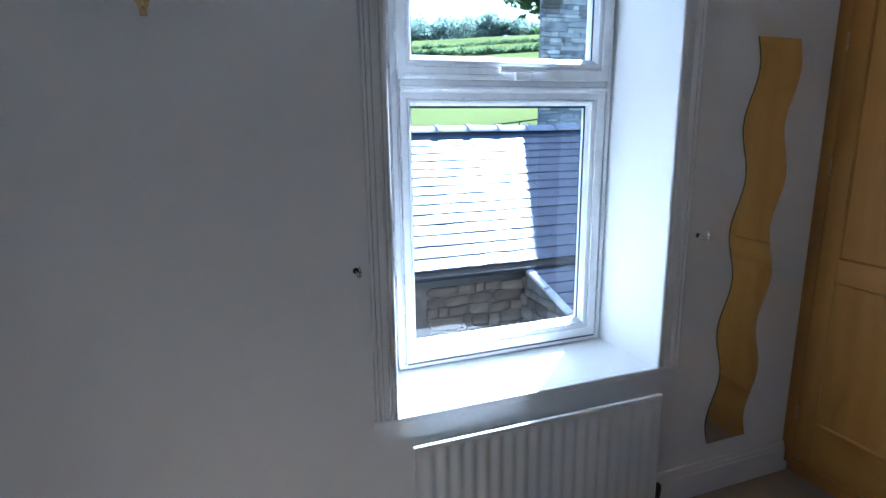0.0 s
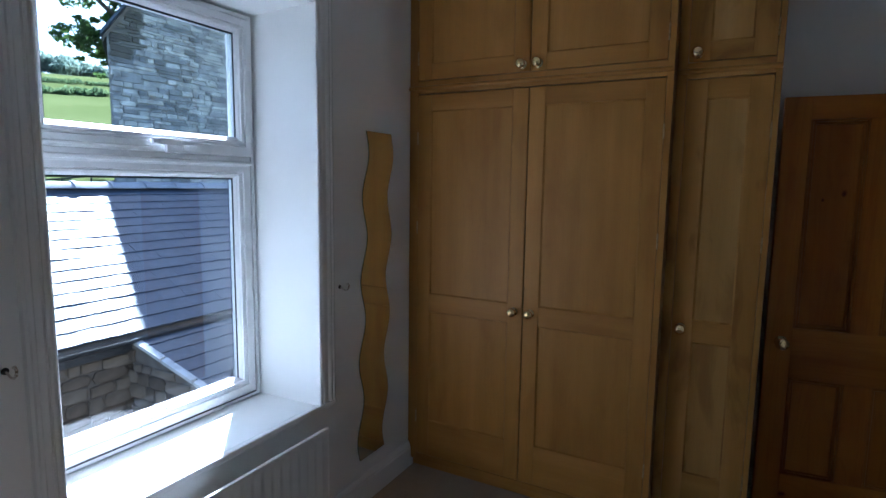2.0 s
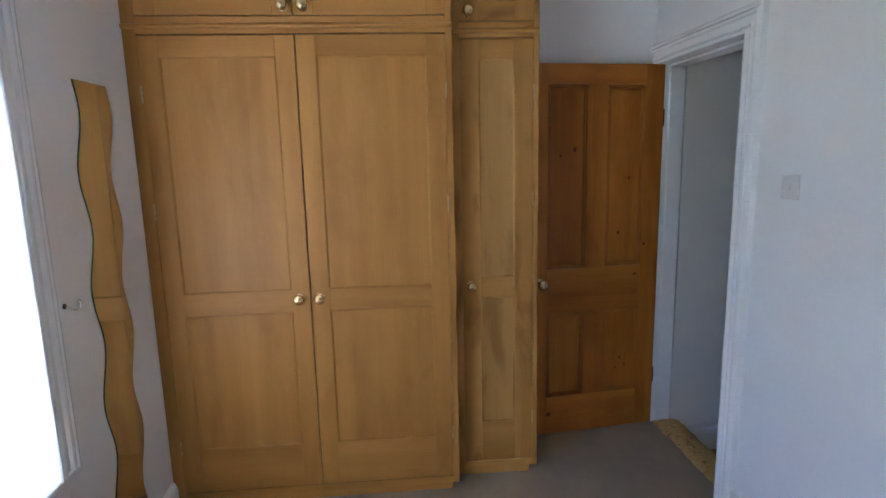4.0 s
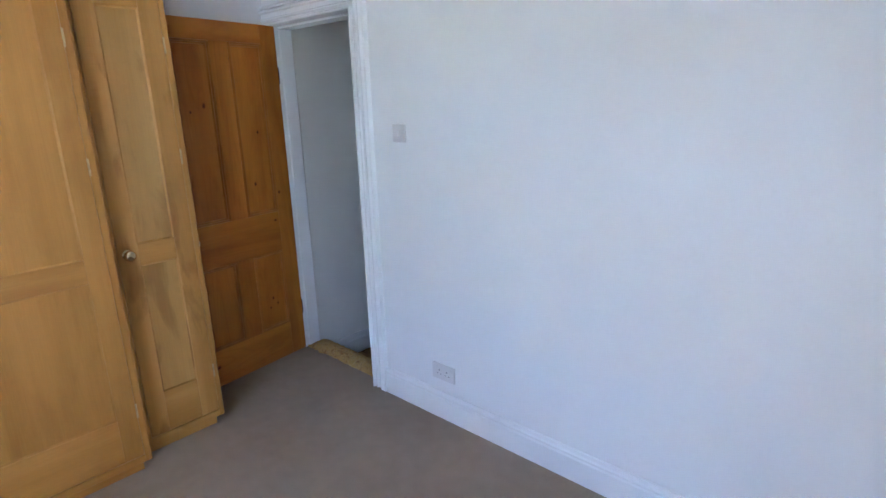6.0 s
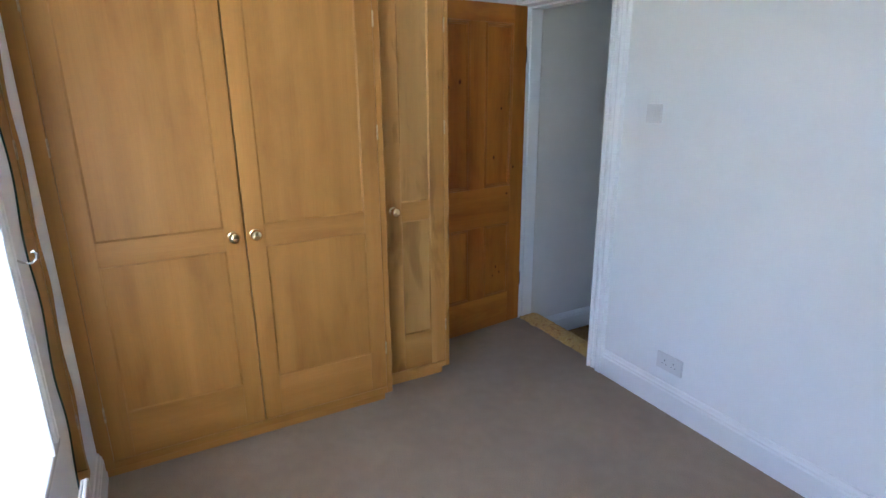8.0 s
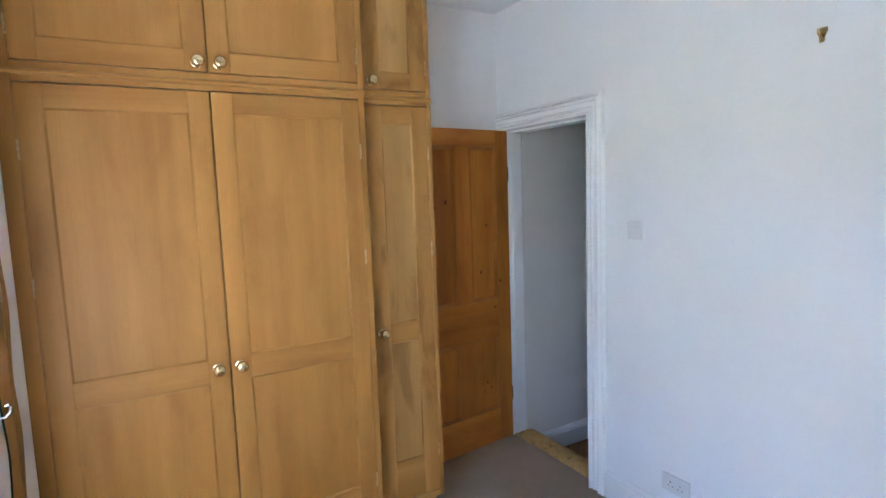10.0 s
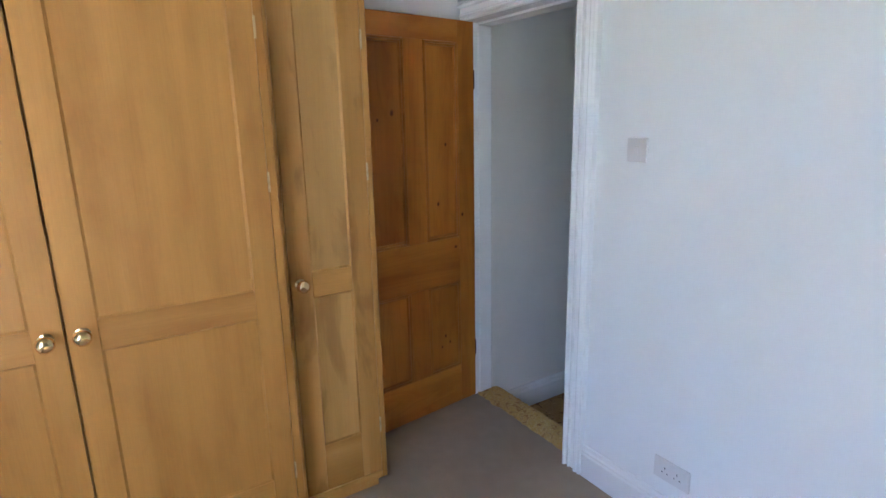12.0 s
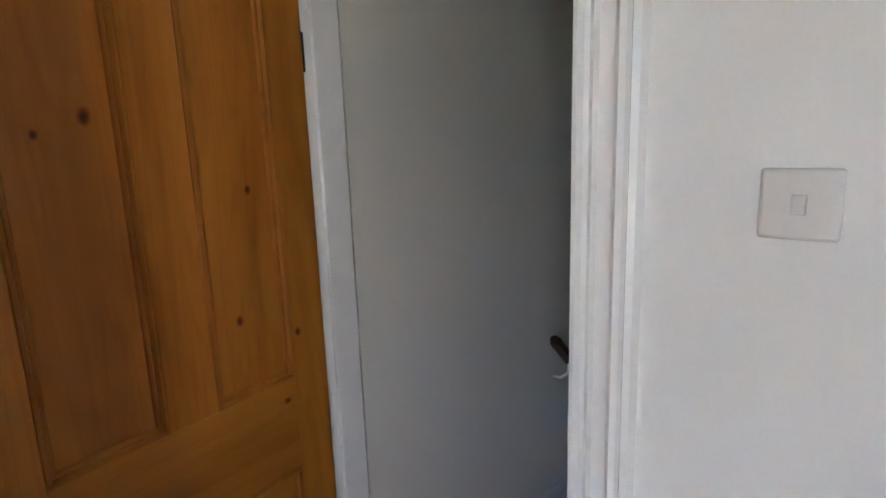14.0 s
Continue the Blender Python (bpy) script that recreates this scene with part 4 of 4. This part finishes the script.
# low lean-to beside it, in shade, with a pale verge
lean = thing("lean_to", (0, 0, 0), "low stone lean-to with slate roof and pale mortar verge", "building")
LX, LY0, LZ0, LY1, LZ1 = 2.88, 3.2, -0.62, 5.42, 0.02
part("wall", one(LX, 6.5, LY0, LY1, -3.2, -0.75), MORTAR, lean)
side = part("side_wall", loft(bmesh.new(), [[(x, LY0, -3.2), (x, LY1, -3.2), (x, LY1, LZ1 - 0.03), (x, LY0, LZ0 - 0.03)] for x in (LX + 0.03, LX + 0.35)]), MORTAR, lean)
lroof = part("roof", loft(bmesh.new(), [[(x, LY0 - 0.1, LZ0 - 0.02), (x, LY1, LZ1 - 0.02), (x, LY1, LZ1 - 0.06), (x, LY0 - 0.1, LZ0 - 0.06)] for x in (LX + 0.05, 6.5)]), SLATE, lean)
lsl = math.atan2(LZ1 - LZ0, LY1 - LY0)
for c in range(12):
    x = LX + 0.06
    while x < 5.0:
        wdt, me = slate_shapes[rnd.randrange(6)]
        s = new("slate", me)
        s.parent = lroof
        s.matrix_basis = Matrix.Translation((x + wdt / 2, LY0 + c * 0.185, LZ0 + c * 0.185 * math.tan(lsl))) @ Matrix.Rotation(lsl - 0.05, 4, "X")
        x += wdt
for k in range(5):
    y0, y1 = LY0 + k * 0.445, LY0 + k * 0.445 + 0.42
    zz = lambda y: LZ0 + (y - LY0) * math.tan(lsl)
    part("verge_stone", loft(bmesh.new(), [[(LX + 0.01, y, zz(y) - 0.02), (LX + 0.075, y, zz(y) - 0.02), (LX + 0.075, y, zz(y) + 0.022), (LX + 0.01, y, zz(y) + 0.012)] for y in (y0, y1)]), COPING, lean)
g = random.Random(8)
z = -2.4
while z < 0.0:
    hh, y = g.uniform(0.08, 0.14), LY0 + g.uniform(0.0, 0.1)
    while y < LY1 - 0.05:
        w, h, me = big_stones[g.randrange(9)]
        if z + hh < LZ0 - 0.03 + (y - LY0) * math.tan(lsl):
            s = new("stone", me)
            s.parent = side
            s.matrix_basis = Matrix.Translation((LX + 0.03, y + w / 2, z + hh / 2)) @ Matrix.Rotation(-math.pi / 2, 4, "Z") @ Matrix.Diagonal((1, 1, hh / h * 1.02, 1))
        y += w + 0.006
    z += hh

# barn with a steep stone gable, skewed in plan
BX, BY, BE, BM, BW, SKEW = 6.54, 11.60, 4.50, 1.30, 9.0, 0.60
barn = thing("stone_barn", Matrix.Translation((BX, BY, 0)) @ Matrix.Rotation(radians(-2), 4, "Z"), "tall stone barn gable under a steep slate roof", "building")
apex = BE + BM * BW / 2
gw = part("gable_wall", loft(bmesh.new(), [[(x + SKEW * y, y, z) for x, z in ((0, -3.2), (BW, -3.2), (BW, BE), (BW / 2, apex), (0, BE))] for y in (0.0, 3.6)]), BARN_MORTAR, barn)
for s in (0, 1):
    x0, x1 = (-0.12, BW / 2) if s == 0 else (BW + 0.12, BW / 2)
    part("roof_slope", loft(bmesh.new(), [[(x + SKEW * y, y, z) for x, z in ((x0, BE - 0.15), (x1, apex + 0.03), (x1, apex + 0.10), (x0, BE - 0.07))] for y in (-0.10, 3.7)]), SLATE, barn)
    part("verge", loft(bmesh.new(), [[(x, y, z) for x, z in ((x0, BE - 0.24), (x1, apex - 0.06), (x1, apex + 0.03), (x0, BE - 0.15))] for y in (-0.09, -0.05)]), STONE, barn)
barn_stones = stone_shapes(GRIT, 14, 21, 0.16, 0.52, 0.075, 0.10, 0.022)
def stained(x, z):
    """Damp, dark stones hang in an uneven band below the verge."""
    return BE + BM * x - z < 0.75 + 0.75 * noise.noise(Vector((x * 0.9, 2.0, z * 0.7))) + 0.25 * noise.noise(Vector((x * 5, 7.0, z * 5)))
dark_stones = stone_shapes(DAMP, 14, 21, 0.16, 0.52, 0.075, 0.10, 0.022)
for shapes, chosen, most in ((barn_stones, lambda x, z: not stained(x, z), 230), (dark_stones, stained, 70)):
    lay_stones(gw, shapes, 0.02, 4.4, 1.4, 8.2, 0.0, 0.088, 6, joint=0.004, top=lambda x: BE - 0.12 + BM * min(x, BW - x), limit=most, keep=chosen)

# iron estate fence beyond the roof
fence = thing("iron_fence", (0, 0, 0), "black iron estate fence across the field edge", "fence")
for k in range(9):
    x = 3.0 + 0.55 * k
    y = 12.0
    z = 1.52 + (x - 5.37) * 0.10
    part("post", tube([(x, y, z - 2.6), (x, y, z + 0.02)], 0.018, 6), IRON, fence)
for dz in (0.0, -0.22, -0.44):
    part("rail", tube([(2.9, 12.0, 1.52 + (2.9 - 5.37) * 0.10 + dz), (7.6, 12.0, 1.52 + (7.6 - 5.37) * 0.10 + dz)], 0.016, 6), IRON, fence)

# tree reaching out from behind the barn
tree = thing("tree", (11.75, 17.0, 0.3), "leafy broadleaf tree rising behind the barn", "tree")
tr = random.Random(17)
part("trunk", tube([(0, 0, -2), (0.1, 0, 1.0), (0.0, 0.1, 3.0), (0.2, 0, 5.0), (0.3, 0, 9.5)], [0.42, 0.34, 0.28, 0.22, 0.08]), BARK, tree, smooth=True)
limbs = [((0.0, 0.1, 3.0), (-1.6, -0.2, 4.6), (-2.9, -0.4, 5.2)), ((0.1, 0, 4.2), (-1.7, -0.2, 5.9), (-3.2, -0.3, 6.9)), ((0.1, 0.1, 4.8), (1.5, 0.2, 6.2), (3.0, 0.4, 7.0)),
         ((0.2, 0, 5.6), (-1.2, 0.4, 7.6), (-2.6, 0.5, 8.7)), ((0.2, 0, 6.0), (1.2, -0.3, 8.0), (1.9, -0.4, 9.8))]
crown = bmesh.new()
for a, b, c in limbs:
    part("limb", tube([a, b, c], [0.14, 0.08, 0.03]), BARK, tree, smooth=True)
    for p, n, sp in ((b, 800, 0.62), (c, 1100, 0.70), ((Vector(b) + Vector(c)) / 2, 900, 0.66)):
        for _ in range(26):
            o = Vector(p) + Vector((tr.gauss(0, sp * 0.55), tr.gauss(0, sp * 0.5), tr.gauss(0, sp * 0.32)))
            k = tr.uniform(0.16, 0.36)
            clumps(crown, n // 26, o, (sp * k, sp * k, sp * k * 0.5), 0.07, tr)
clumps(crown, 1800, (0.8, 0.2, 8.2), (2.2, 2.2, 2.4), 0.14, tr)
part("crown", crown, LEAF, tree)

# hedges and woods on the hill
def hedge_row(name, x0, y0, x1, y1, thick, tall, n, label):
    g = random.Random(int(x0 * 7 + y0))
    bm = bmesh.new()
    for k in range(n):
        f = k / n
        x, y = x0 + (x1 - x0) * f, y0 + (y1 - y0) * f
        hgt = tall * g.uniform(0.6, 1.25)
        clumps(bm, 130, (x + g.uniform(-0.6, 0.6), y + g.uniform(-0.6, 0.6), height_of_ground(x, y) + hgt * 0.35), (thick, thick, hgt * 0.65), tall * 0.26, g)
    return tagged(part(name, bm, HEDGE), label, "hedge", "", "stuff")
def on_hill(d, across):
    return 0.53 * d + 0.84 * across, 0.85 * d - 0.53 * across
for d, tall, n, label in ((50, 0.55, 130, "dark clipped field hedge on the hillside"), (64, 0.40, 120, "thin low field hedge across the meadow")):
    hedge_row("hedge", *on_hill(d, -d * 0.5), *on_hill(d + 6, d * 0.45), 0.7, tall, n, label)
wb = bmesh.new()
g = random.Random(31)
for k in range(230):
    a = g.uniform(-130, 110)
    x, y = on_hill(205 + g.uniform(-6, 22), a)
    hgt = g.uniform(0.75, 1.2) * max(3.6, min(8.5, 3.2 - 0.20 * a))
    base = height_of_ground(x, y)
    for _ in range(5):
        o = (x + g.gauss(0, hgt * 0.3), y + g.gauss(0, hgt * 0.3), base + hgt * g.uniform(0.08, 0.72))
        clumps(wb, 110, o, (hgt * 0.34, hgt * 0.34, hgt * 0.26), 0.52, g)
tagged(part("woods", wb, WOODS), "distant mixed woodland along the hill crest, haze painted in", "woods", "", "stuff")

# unseen stone face of the house round the window, added to cut light bounced outside
structure("wall_outer", holed_wall((-4.0, 6.5, -3.1, 2.835), (0.60, 1.492, 0.60, 2.255), (0.60, 1.492, 0.60, 2.255), 2.249, 2.29), HOUSE, "unseen stone outer face of the house, added to cut bounce", "wall")

# stone sill outside the window
structure("outer_sill", loft(bmesh.new(), [[(x, 2.235, 0.54), (x, 2.235, 0.668), (x, 2.37, 0.648), (x, 2.37, 0.54)] for x in (0.5, 1.6)]), COPING, "pale weathered stone sill outside the window", "window sill")
